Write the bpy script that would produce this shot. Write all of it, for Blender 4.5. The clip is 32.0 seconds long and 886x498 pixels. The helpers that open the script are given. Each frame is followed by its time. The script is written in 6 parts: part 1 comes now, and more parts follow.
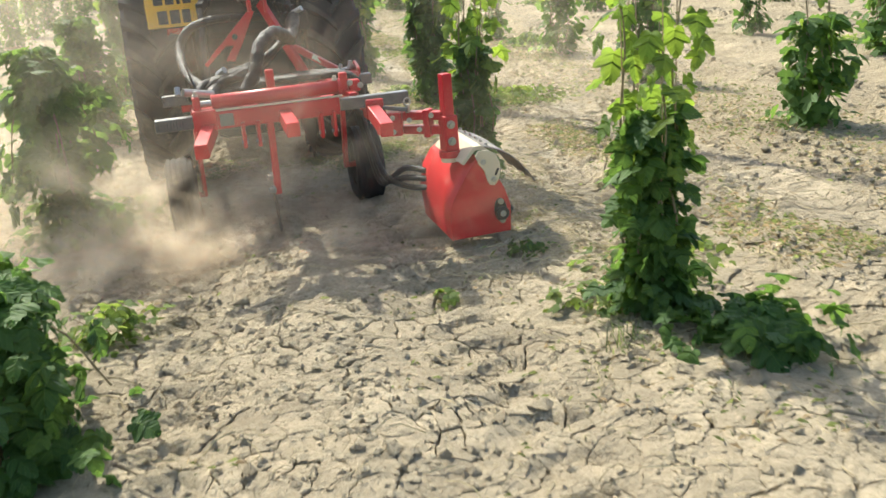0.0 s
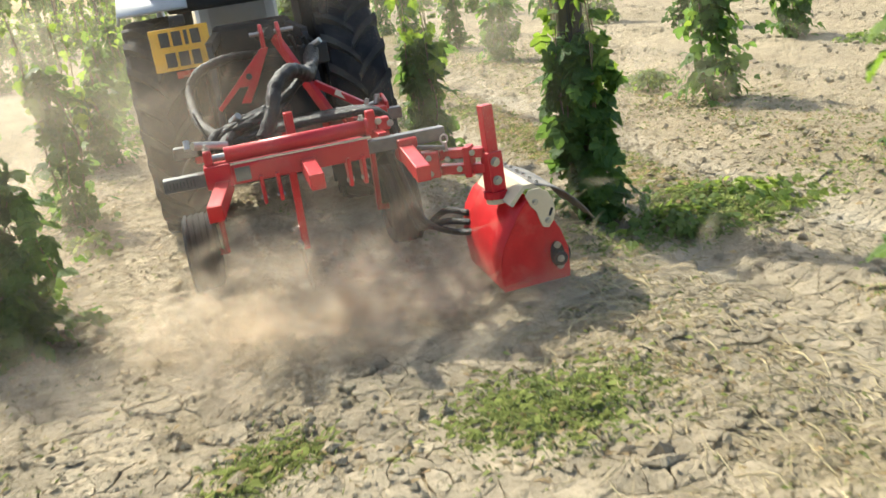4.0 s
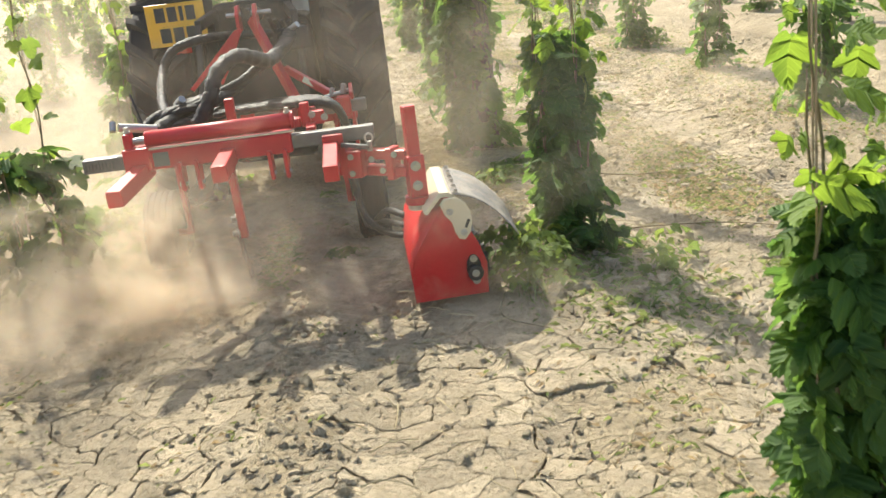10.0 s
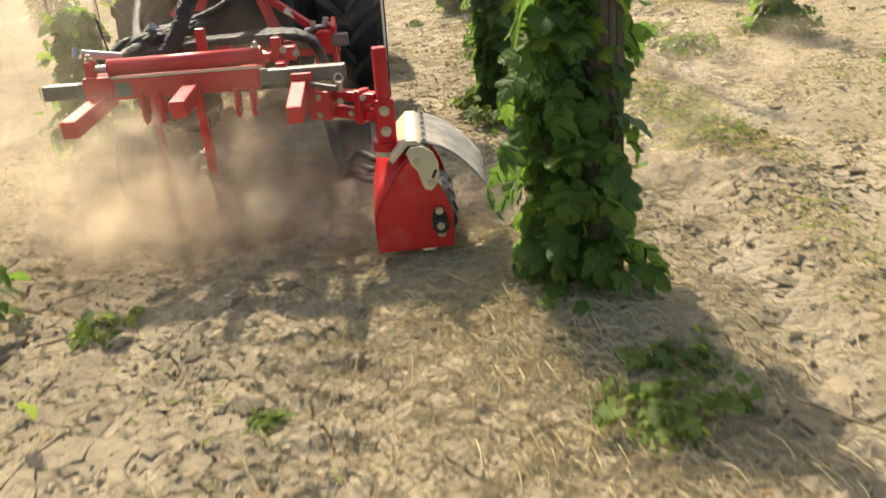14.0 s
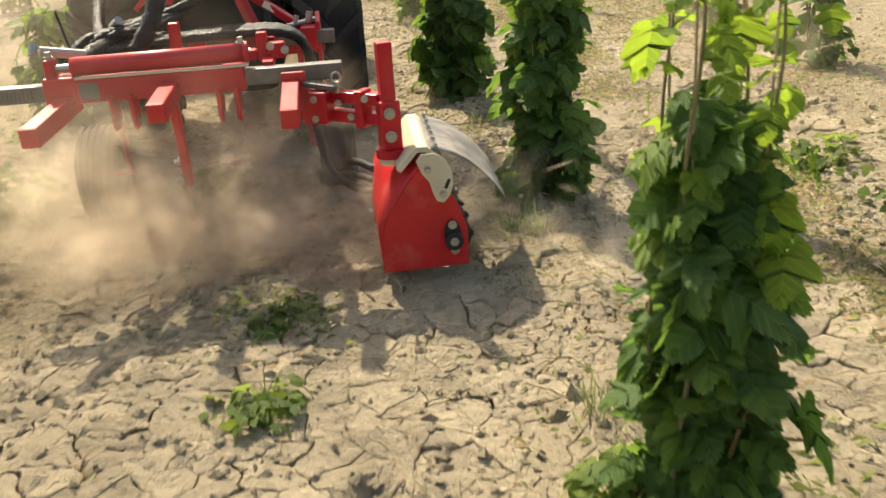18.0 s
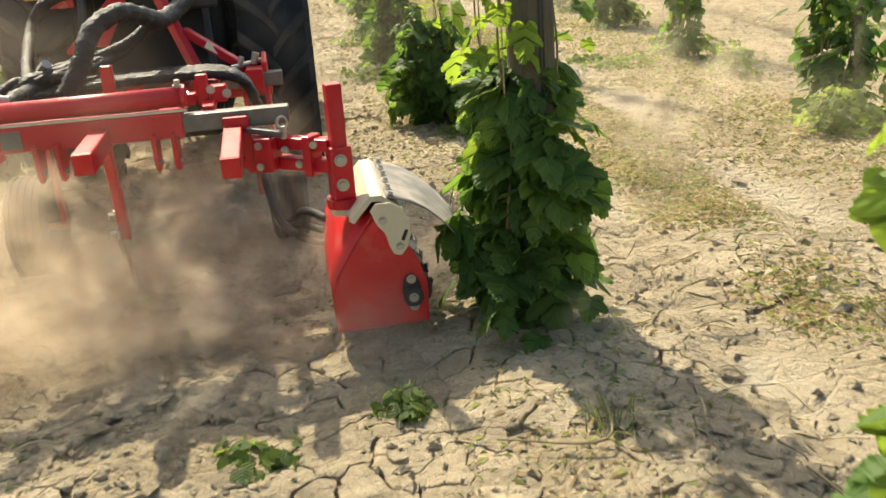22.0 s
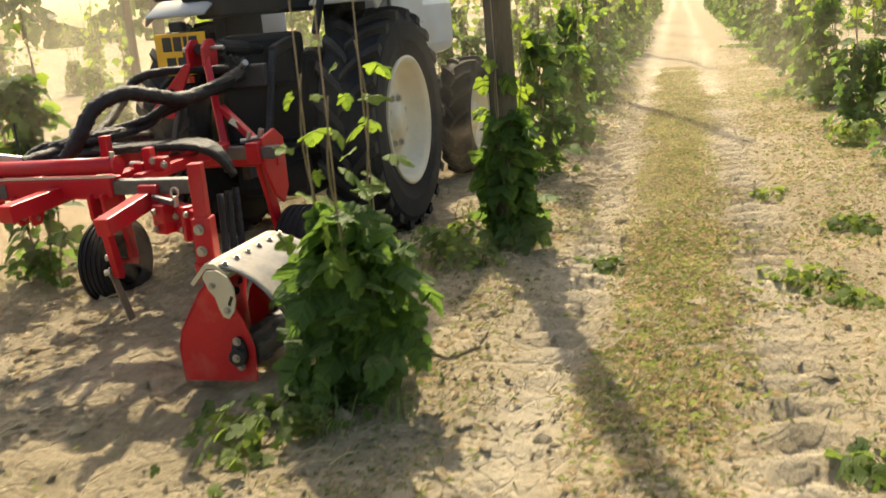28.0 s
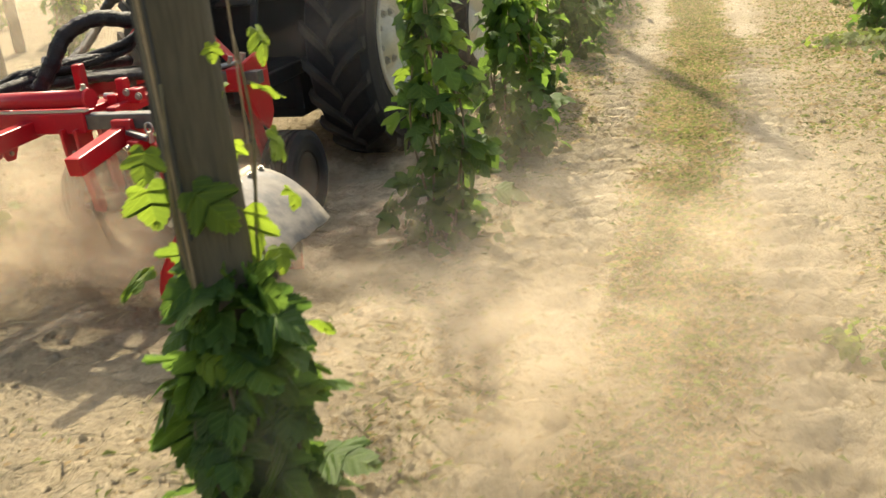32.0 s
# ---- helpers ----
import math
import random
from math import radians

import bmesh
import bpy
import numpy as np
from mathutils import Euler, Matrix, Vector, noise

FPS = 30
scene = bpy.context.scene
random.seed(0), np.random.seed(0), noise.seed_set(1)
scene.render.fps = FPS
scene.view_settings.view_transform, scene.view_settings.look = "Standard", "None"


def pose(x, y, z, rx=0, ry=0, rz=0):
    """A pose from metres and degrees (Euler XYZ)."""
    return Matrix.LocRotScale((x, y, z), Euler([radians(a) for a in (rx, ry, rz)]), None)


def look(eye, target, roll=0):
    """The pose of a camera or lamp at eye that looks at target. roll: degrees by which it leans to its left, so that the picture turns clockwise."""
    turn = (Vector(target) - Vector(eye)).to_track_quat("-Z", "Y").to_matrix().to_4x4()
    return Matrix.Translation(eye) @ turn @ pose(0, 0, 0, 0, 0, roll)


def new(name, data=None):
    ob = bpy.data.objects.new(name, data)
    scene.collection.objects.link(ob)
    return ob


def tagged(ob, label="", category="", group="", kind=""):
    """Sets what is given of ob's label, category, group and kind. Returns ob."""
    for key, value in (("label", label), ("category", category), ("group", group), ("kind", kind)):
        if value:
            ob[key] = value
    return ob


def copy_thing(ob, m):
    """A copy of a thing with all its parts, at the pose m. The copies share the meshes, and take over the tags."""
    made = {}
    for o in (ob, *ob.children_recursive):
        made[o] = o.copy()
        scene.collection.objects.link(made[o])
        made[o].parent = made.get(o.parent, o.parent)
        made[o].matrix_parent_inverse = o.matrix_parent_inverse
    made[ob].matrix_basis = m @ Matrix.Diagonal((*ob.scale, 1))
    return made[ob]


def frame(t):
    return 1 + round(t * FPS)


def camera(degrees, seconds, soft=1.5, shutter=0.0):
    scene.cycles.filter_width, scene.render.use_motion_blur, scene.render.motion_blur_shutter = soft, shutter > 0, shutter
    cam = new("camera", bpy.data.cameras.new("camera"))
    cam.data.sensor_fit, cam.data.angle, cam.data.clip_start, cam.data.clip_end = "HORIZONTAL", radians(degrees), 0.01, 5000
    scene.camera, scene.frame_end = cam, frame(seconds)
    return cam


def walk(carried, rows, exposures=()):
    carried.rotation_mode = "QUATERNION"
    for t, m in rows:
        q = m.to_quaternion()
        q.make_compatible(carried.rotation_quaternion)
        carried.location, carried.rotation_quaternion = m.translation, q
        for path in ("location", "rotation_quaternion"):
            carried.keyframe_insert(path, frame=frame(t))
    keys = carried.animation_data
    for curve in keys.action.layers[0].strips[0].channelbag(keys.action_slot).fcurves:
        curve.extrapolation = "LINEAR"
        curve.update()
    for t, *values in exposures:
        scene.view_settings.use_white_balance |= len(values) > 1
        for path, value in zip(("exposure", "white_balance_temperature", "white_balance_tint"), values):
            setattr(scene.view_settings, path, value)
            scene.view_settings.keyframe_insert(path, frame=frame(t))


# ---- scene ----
cam = camera(49.8, 32.0, soft=1.5, shutter=0.4)
# seconds, eye, target, roll
PATH = [
    (0, (-0.123, 0.197, 1.287), (0.272, 2.053, 0.656), -4.71),
    (0.5, (-0.101, 0.593, 1.277), (0.311, 2.444, 0.642), -4.81),
    (1, (-0.104, 0.994, 1.309), (0.341, 2.822, 0.633), -5.53),
    (1.5, (-0.068, 1.426, 1.327), (0.366, 3.251, 0.633), -5.30),
    (2, (-0.133, 1.835, 1.335), (0.274, 3.667, 0.645), -5.61),
    (2.5, (-0.159, 2.243, 1.266), (0.230, 4.102, 0.639), -7.77),
    (3, (-0.182, 2.855, 1.284), (0.195, 4.719, 0.666), -7.80),
    (3.5, (-0.157, 3.194, 1.297), (0.207, 5.064, 0.688), -8.91),
    (4, (-0.158, 3.611, 1.298), (0.261, 5.472, 0.698), -8.99),
    (4.5, (-0.110, 4.029, 1.273), (0.299, 5.907, 0.720), -7.03),
    (6.5, (-0.020, 5.907, 1.244), (0.314, 7.777, 0.617), -8.90),
    (7, (0.005, 6.343, 1.221), (0.382, 8.187, 0.544), -8.60),
    (7.5, (0.062, 6.667, 1.231), (0.399, 8.529, 0.581), -9.33),
    (8, (0.101, 6.937, 1.301), (0.353, 8.823, 0.685), -9.25),
    (8.5, (0.167, 6.995, 1.269), (0.345, 8.901, 0.692), -10.41),
    (9, (0.277, 7.292, 1.279), (0.400, 9.200, 0.693), -7.68),
    (9.5, (0.391, 7.633, 1.268), (0.465, 9.538, 0.666), -5.57),
    (10, (0.413, 7.939, 1.255), (0.497, 9.842, 0.644), -6.75),
    (10.5, (0.479, 8.176, 1.241), (0.566, 10.080, 0.637), -6.12),
    (11, (0.533, 8.474, 1.254), (0.566, 10.377, 0.640), -4.24),
    (11.5, (0.503, 8.860, 1.216), (0.491, 10.751, 0.566), -5.43),
    (12, (0.486, 9.236, 1.222), (0.532, 11.123, 0.561), -6.36),
    (12.5, (0.511, 9.646, 1.186), (0.592, 11.529, 0.518), -5.06),
    (13, (0.519, 9.995, 1.161), (0.587, 11.876, 0.485), -3.98),
    (13.5, (0.509, 10.420, 1.150), (0.556, 12.309, 0.496), -4.09),
    (14, (0.493, 10.910, 1.273), (0.520, 12.765, 0.527), -4.22),
    (14.5, (0.513, 11.385, 1.312), (0.522, 13.243, 0.571), -4.49),
    (16.5, (0.433, 13.316, 1.183), (0.563, 15.193, 0.503), -4.00),
    (17, (0.460, 13.716, 1.172), (0.603, 15.585, 0.473), -4.16),
    (17.5, (0.460, 14.069, 1.159), (0.586, 15.939, 0.461), -3.53),
    (18, (0.343, 14.474, 1.201), (0.505, 16.323, 0.455), -3.74),
    (18.5, (0.343, 14.860, 1.217), (0.522, 16.702, 0.460), -4.80),
    (19, (0.401, 15.319, 1.222), (0.559, 17.181, 0.509), -4.86),
    (19.5, (0.380, 15.658, 1.159), (0.516, 17.557, 0.547), -5.07),
    (20, (0.311, 15.906, 1.285), (0.509, 17.778, 0.610), -5.41),
    (20.5, (0.433, 15.988, 1.203), (0.542, 17.884, 0.576), -4.02),
    (21, (0.372, 16.321, 1.202), (0.467, 18.222, 0.587), -4.24),
    (21.5, (0.348, 16.732, 1.167), (0.526, 18.623, 0.541), -4.77),
    (22, (0.378, 17.120, 1.163), (0.613, 18.988, 0.488), -4.00),
    (22.5, (0.429, 17.419, 1.167), (0.664, 19.279, 0.469), -3.93),
    (23, (0.503, 17.790, 1.157), (0.723, 19.651, 0.458), -4.77),
    (23.5, (0.633, 18.122, 1.219), (0.839, 19.961, 0.459), -3.68),
    (24, (0.862, 18.432, 1.242), (1.023, 20.261, 0.448), -2.58),
    (24.5, (0.970, 18.774, 1.207), (1.083, 20.606, 0.413), -0.41),
    (25, (1.245, 19.076, 1.190), (1.163, 20.887, 0.430), -1.00),
    (25.5, (1.485, 19.544, 1.150), (1.282, 21.391, 0.470), -1.50),
    (26, (1.696, 20.146, 1.100), (1.361, 22.013, 0.480), -1.80),
    (26.5, (1.853, 20.775, 1.059), (1.422, 22.625, 0.433), -1.88),
    (27, (1.917, 21.128, 1.084), (1.438, 22.976, 0.485), -1.75),
    (27.5, (1.928, 21.522, 1.119), (1.419, 23.376, 0.566), -3.78),
    (28, (1.966, 21.885, 1.153), (1.477, 23.759, 0.655), -4.83),
    (28.5, (1.992, 22.244, 1.178), (1.505, 24.128, 0.715), -5.41),
    (29, (1.945, 22.558, 1.192), (1.470, 24.443, 0.721), -5.71),
    (29.5, (1.901, 22.852, 1.204), (1.451, 24.734, 0.696), -3.95),
    (30, (1.908, 23.171, 1.217), (1.416, 25.038, 0.698), -2.78),
    (30.5, (1.883, 23.537, 1.217), (1.339, 25.381, 0.666), -3.07),
    (31, (1.900, 23.921, 1.212), (1.350, 25.750, 0.617), -4.26),
    (31.5, (1.986, 24.396, 1.209), (1.445, 26.204, 0.545), -5.06),
    (32, (2.012, 24.765, 1.228), (1.483, 26.563, 0.530), -5.80),
]
walk(cam, [(t, look(eye, target, roll)) for t, eye, target, roll in PATH], [(0, 0.92, 6350, 4), (4, 0.92, 6400, 4), (9, 1.02, 6500, 5), (14, 0.86, 7500, 8), (17, 0.74, 7600, 8), (21, 0.96, 7500, 5), (24, 0.84, 8000, 6), (28, 0.82, 8200, 7), (32, 0.80, 7800, 6)])

# the tractor's way: seconds, x, y, heading in degrees
DRIVE = [
    (0, 0.278, 4.021, 2.11),
    (0.5, 0.280, 4.376, 1.24),
    (1, 0.285, 4.716, 0.60),
    (1.5, 0.295, 5.051, 0.06),
    (2, 0.321, 5.388, -0.29),
    (2.5, 0.357, 5.760, -0.36),
    (3, 0.327, 6.236, -0.36),
    (3.5, 0.337, 6.568, -0.58),
    (4, 0.338, 6.924, -0.78),
    (4.5, 0.300, 7.313, -0.85),
    (6.5, 0.132, 8.999, -0.48),
    (7, 0.105, 9.378, -0.49),
    (7.5, 0.108, 9.722, -0.48),
    (8, 0.082, 10.004, -0.26),
    (8.5, 0.037, 10.113, -0.19),
    (9, 0.017, 10.449, 0.09),
    (9.5, 0.009, 10.818, 0.16),
    (10, 0.011, 11.220, 0.39),
    (10.5, -0.029, 11.509, 0.10),
    (11, -0.034, 11.825, -0.35),
    (11.5, -0.042, 12.243, -0.26),
    (12, -0.051, 12.616, 0.06),
    (12.5, -0.076, 13.003, 0.31),
    (13, -0.122, 13.329, 0.33),
    (13.5, -0.122, 13.674, 0.40),
    (14, -0.107, 14.073, 0.33),
    (14.5, -0.088, 14.510, 0.26),
    (16.5, 0.015, 16.282, 0.00),
    (17, -0.001, 16.633, -0.08),
    (17.5, -0.013, 16.958, -0.18),
    (18, -0.030, 17.296, -0.22),
    (18.5, -0.001, 17.651, -0.27),
    (19, 0.040, 18.047, -0.32),
    (19.5, 0.019, 18.374, -0.69),
    (20, 0.031, 18.601, -0.73),
    (20.5, 0.006, 18.710, -0.51),
    (21, -0.051, 19.030, -0.34),
    (21.5, -0.045, 19.396, 0.06),
    (22, -0.049, 19.723, 0.23),
    (22.5, -0.045, 20.000, 0.28),
    (23, -0.049, 20.333, 0.45),
    (23.5, -0.124, 20.672, 0.55),
    (24, -0.146, 21.043, 0.42),
    (24.5, -0.149, 21.468, 0.37),
    (26.5, -0.022, 23.391, -3.46),
    (27, 0.006, 23.834, -3.47),
    (27.5, 0.019, 24.244, -3.49),
    (28, 0.006, 24.607, -3.79),
    (28.5, 0.008, 24.965, -4.09),
    (29, -0.004, 25.318, -3.87),
    (29.5, 0.004, 25.615, -3.68),
    (30, 0.009, 25.962, -3.51),
    (30.5, 0.018, 26.329, -3.33),
    (31, 0.041, 26.682, -3.10),
    (31.5, 0.027, 27.012, -3.16),
    (32, -0.015, 27.308, -3.20),
]

# ---- daylight ----
SUN_AZ, SUN_EL = -18.0, 45.5          # degrees from +y towards +x, degrees up
world = bpy.data.worlds.new("world")
scene.world = world
world.use_nodes = True
wn = world.node_tree
wn.nodes.clear()
sky = wn.nodes.new("ShaderNodeTexSky")
sky.sky_type, sky.sun_disc = "NISHITA", False
sky.sun_elevation, sky.sun_rotation = radians(SUN_EL), radians(SUN_AZ)
sky.air_density, sky.dust_density = 1.0, 3.0
bg = wn.nodes.new("ShaderNodeBackground")
bg.inputs["Strength"].default_value = 0.15
wo = wn.nodes.new("ShaderNodeOutputWorld")
wn.links.new(sky.outputs[0], bg.inputs[0])
wn.links.new(bg.outputs[0], wo.inputs[0])
sun = new("sun", bpy.data.lights.new("sun", "SUN"))
sun.data.energy, sun.data.angle, sun.data.color = 4.1, radians(0.9), (1.0, 0.94, 0.82)
sun_way = Vector((math.sin(radians(SUN_AZ)) * math.cos(radians(SUN_EL)), math.cos(radians(SUN_AZ)) * math.cos(radians(SUN_EL)), math.sin(radians(SUN_EL))))
sun.matrix_world = look((0, 0, 30), Vector((0, 0, 30)) - sun_way)

# ---- materials ----
def material(name, base, rough=0.7, metal=0.0, vary=0.25, scale=8.0, fine=60.0, bump=0.2, spec=0.5, dust=0.0, dust_col=(0.52, 0.43, 0.30), trans=0.0, island=0.0, thing=0.0, bump_dist=0.004):
    """A surface with two scales of colour change, fine relief, and optional settled dust."""
    m = bpy.data.materials.new(name)
    m.use_nodes = True
    nt = m.node_tree
    nd, lk = nt.nodes, nt.links
    p = nd["Principled BSDF"]
    p.inputs["Roughness"].default_value, p.inputs["Metallic"].default_value = rough, metal
    p.inputs["Specular IOR Level"].default_value = spec
    co = nd.new("ShaderNodeTexCoord")
    n1 = nd.new("ShaderNodeTexNoise")
    n1.inputs["Scale"].default_value, n1.inputs["Detail"].default_value = scale, 5.0
    n2 = nd.new("ShaderNodeTexNoise")
    n2.inputs["Scale"].default_value, n2.inputs["Detail"].default_value = fine, 4.0
    lk.new(co.outputs["Object"], n1.inputs["Vector"])
    lk.new(co.outputs["Object"], n2.inputs["Vector"])
    mixn = nd.new("ShaderNodeMath")
    mixn.operation = "MULTIPLY_ADD"
    lk.new(n2.outputs[0], mixn.inputs[0])
    mixn.inputs[1].default_value = 0.5
    half = nd.new("ShaderNodeMath")
    half.operation = "MULTIPLY"
    lk.new(n1.outputs[0], half.inputs[0])
    half.inputs[1].default_value = 0.8
    lk.new(half.outputs[0], mixn.inputs[2])
    last = mixn.outputs[0]
    for strength, sort in ((island, "ShaderNodeNewGeometry"), (thing, "ShaderNodeObjectInfo")):
        if strength:
            g = nd.new(sort)
            a = nd.new("ShaderNodeMath")
            a.operation = "MULTIPLY_ADD"
            lk.new(g.outputs["Random Per Island" if sort == "ShaderNodeNewGeometry" else "Random"], a.inputs[0])
            a.inputs[1].default_value = strength
            lk.new(last, a.inputs[2])
            sub = nd.new("ShaderNodeMath")
            sub.operation = "SUBTRACT"
            lk.new(a.outputs[0], sub.inputs[0])
            sub.inputs[1].default_value = strength * 0.5
            last = sub.outputs[0]
    ramp = nd.new("ShaderNodeValToRGB")
    e = ramp.color_ramp.elements
    e[0].position, e[1].position = 0.35, 0.95
    e[0].color = (*[c * (1 - vary) for c in base], 1)
    e[1].color = (*[min(1, c * (1 + vary)) for c in base], 1)
    lk.new(last, ramp.inputs[0])
    col = ramp.outputs[0]
    if dust:
        n3 = nd.new("ShaderNodeTexNoise")
        n3.inputs["Scale"].default_value, n3.inputs["Detail"].default_value = scale * 0.7, 8.0
        lk.new(co.outputs["Object"], n3.inputs["Vector"])
        r3 = nd.new("ShaderNodeValToRGB")
        r3.color_ramp.elements[0].position, r3.color_ramp.elements[1].position = 0.62 - 0.4 * dust, 0.85 - 0.2 * dust
        lk.new(n3.outputs[0], r3.inputs[0])
        mx = nd.new("ShaderNodeMix")
        mx.data_type = "RGBA"
        scl = nd.new("ShaderNodeMath")
        scl.operation = "MULTIPLY"
        lk.new(r3.outputs[0], scl.inputs[0])
        scl.inputs[1].default_value = min(1, dust * 1.4)
        lk.new(scl.outputs[0], mx.inputs["Factor"])
        lk.new(col, mx.inputs["A"])
        mx.inputs["B"].default_value = (*dust_col, 1)
        col = mx.outputs["Result"]
        rr = nd.new("ShaderNodeMapRange")
        lk.new(scl.outputs[0], rr.inputs[0])
        rr.inputs[3].default_value, rr.inputs[4].default_value = rough, 0.95
        lk.new(rr.outputs[0], p.inputs["Roughness"])
    lk.new(col, p.inputs["Base Color"])
    if bump:
        b = nd.new("ShaderNodeBump")
        b.inputs["Strength"].default_value, b.inputs["Distance"].default_value = bump, bump_dist
        lk.new(mixn.outputs[0], b.inputs["Height"])
        lk.new(b.outputs[0], p.inputs["Normal"])
    if trans:
        t = nd.new("ShaderNodeBsdfTranslucent")
        hs = nd.new("ShaderNodeHueSaturation")
        hs.inputs["Hue"].default_value, hs.inputs["Saturation"].default_value, hs.inputs["Value"].default_value = 0.465, 1.15, 2.1
        lk.new(col, hs.inputs["Color"])
        lk.new(hs.outputs[0], t.inputs[0])
        ms = nd.new("ShaderNodeMixShader")
        ms.inputs[0].default_value = trans
        lk.new(p.outputs[0], ms.inputs[1])
        lk.new(t.outputs[0], ms.inputs[2])
        lk.new(ms.outputs[0], nd["Material Output"].inputs[0])
    return m


RED = material("red_paint", (0.48, 0.011, 0.021), 0.36, 0, 0.16, 6, 90, 0.06, spec=0.35, dust=0.12)
RED_HEAD = material("scuffed_red_paint", (0.54, 0.017, 0.021), 0.42, 0, 0.18, 9, 120, 0.08, spec=0.35, dust=0.26)
STEEL = material("bare_steel", (0.14, 0.138, 0.135), 0.42, 0.7, 0.3, 30, 200, 0.05, dust=0.12)
ZINC = material("zinc_bolts", (0.40, 0.385, 0.35), 0.4, 0.8, 0.12, 40, 200, 0.05)
CREAM = material("cream_paint", (0.60, 0.52, 0.36), 0.5, 0, 0.12, 12, 120, 0.08, dust=0.4)
RUBBER = material("tyre_rubber", (0.016, 0.016, 0.018), 0.8, 0, 0.3, 12, 80, 0.25, spec=0.25, dust=0.22, dust_col=(0.07, 0.06, 0.05))
TREAD = material("dusty_tread_rubber", (0.032, 0.031, 0.030), 0.85, 0, 0.4, 9, 80, 0.3, spec=0.25, dust=0.45, dust_col=(0.10, 0.088, 0.072))
FLAP = material("grey_rubber_sheet", (0.17, 0.16, 0.15), 0.6, 0, 0.25, 25, 160, 0.3, dust=0.6, dust_col=(0.42, 0.37, 0.30))
HOSE = material("black_hose", (0.010, 0.010, 0.011), 0.48, 0, 0.4, 38, 150, 0.9, spec=0.38, bump_dist=0.014)
BLACK = material("black_cast_iron", (0.020, 0.020, 0.022), 0.55, 0.2, 0.3, 20, 120, 0.2, dust=0.2, dust_col=(0.15, 0.12, 0.09))
DARK = material("dark_chassis", (0.014, 0.015, 0.016), 0.7, 0.1, 0.35, 9, 60, 0.2, spec=0.25, dust=0.12, dust_col=(0.06, 0.052, 0.042))
SILVER = material("silver_fender_paint", (0.46, 0.47, 0.47), 0.45, 0.1, 0.12, 6, 70, 0.05, dust=0.4)
RIMS = material("cream_wheel_rim", (0.62, 0.58, 0.47), 0.5, 0, 0.15, 7, 60, 0.08, dust=0.5)
GLASS = material("cab_glass", (0.012, 0.014, 0.016), 0.12, 0, 0.2, 3, 20, 0.0, dust=0.25, dust_col=(0.12, 0.11, 0.09))
SOILED = material("soil_coated_steel", (0.20, 0.160, 0.110), 0.9, 0, 0.3, 30, 150, 0.3)
GLASS.node_tree.nodes["Principled BSDF"].inputs["Transmission Weight"].default_value = 0.5
YELLOW = material("yellow_plate", (0.80, 0.43, 0.03), 0.4, 0, 0.06, 15, 90, 0.03, dust=0.2)
INK = material("plate_black", (0.03, 0.03, 0.03), 0.5, 0, 0.1, 20, 90, 0.0)
LAMP_RED = material("red_lens", (0.42, 0.02, 0.012), 0.25, 0, 0.15, 30, 200, 0.05, dust=0.2)
LAMP_AMBER = material("amber_lens", (0.60, 0.16, 0.02), 0.25, 0, 0.15, 30, 200, 0.05, dust=0.2)
BLUE = material("pale_blue_panel", (0.42, 0.47, 0.55), 0.4, 0, 0.1, 5, 60, 0.04, dust=0.4)
WOOD_GRAIN = 0.12                     # grain is drawn out along the pole
WOOD = material("weathered_pole_wood", (0.100, 0.083, 0.052), 0.88, 0, 0.45, 5, 40, 0.8, bump_dist=0.01)


# ---- building tools ----
def mesh_of(bm, name, smooth=False, mat=None):
    me = bpy.data.meshes.new(name)
    bm.to_mesh(me)
    bm.free()
    if mat:
        me.materials.append(mat)
    if smooth:
        me.polygons.foreach_set("use_smooth", [True] * len(me.polygons))
    return me


def part(name, bm, mat, parent, label="", smooth=False):
    ob = new(name, mesh_of(bm, name, smooth, mat))
    ob.parent = parent
    return tagged(ob, label)


def fast_mesh(name, verts, faces, mat, smooth=False):
    """A mesh of equal polygons from two arrays."""
    me = bpy.data.meshes.new(name)
    n, k = faces.shape
    me.vertices.add(len(verts))
    me.vertices.foreach_set("co", np.asarray(verts, np.float32).ravel())
    me.loops.add(n * k)
    me.loops.foreach_set("vertex_index", np.asarray(faces, np.int32).ravel())
    me.polygons.add(n)
    me.polygons.foreach_set("loop_start", np.arange(0, n * k, k, dtype=np.int32))
    me.polygons.foreach_set("use_smooth", np.full(n, smooth))
    me.materials.append(mat)
    me.update(calc_edges=True)
    return me


def bevel(bm, w, seg=2):
    bmesh.ops.bevel(bm, geom=bm.edges[:], offset=w, segments=seg, affect="EDGES", profile=0.5)
    return bm


def box(bm, c, s, r=(0, 0, 0), w=0.0):
    """A box of the size s about c, turned by r degrees, with worn edges of the width w."""
    b = bmesh.new()
    bmesh.ops.create_cube(b, size=1.0, matrix=Matrix.Diagonal((*s, 1)))
    if w:
        bevel(b, w, 2)
    b.transform(pose(*c, *r))
    tmp = bpy.data.meshes.new("tmp")
    b.to_mesh(tmp)
    b.free()
    bm.from_mesh(tmp)
    bpy.data.meshes.remove(tmp)
    return bm


def rod(bm, a, b, r, n=12, r2=None, cap=True):
    a, b = Vector(a), Vector(b)
    m = Matrix.Translation((a + b) / 2) @ (b - a).to_track_quat("Z", "Y").to_matrix().to_4x4()
    bmesh.ops.create_cone(bm, cap_ends=cap, segments=n, radius1=r, radius2=r if r2 is None else r2, depth=(b - a).length, matrix=m)
    return bm


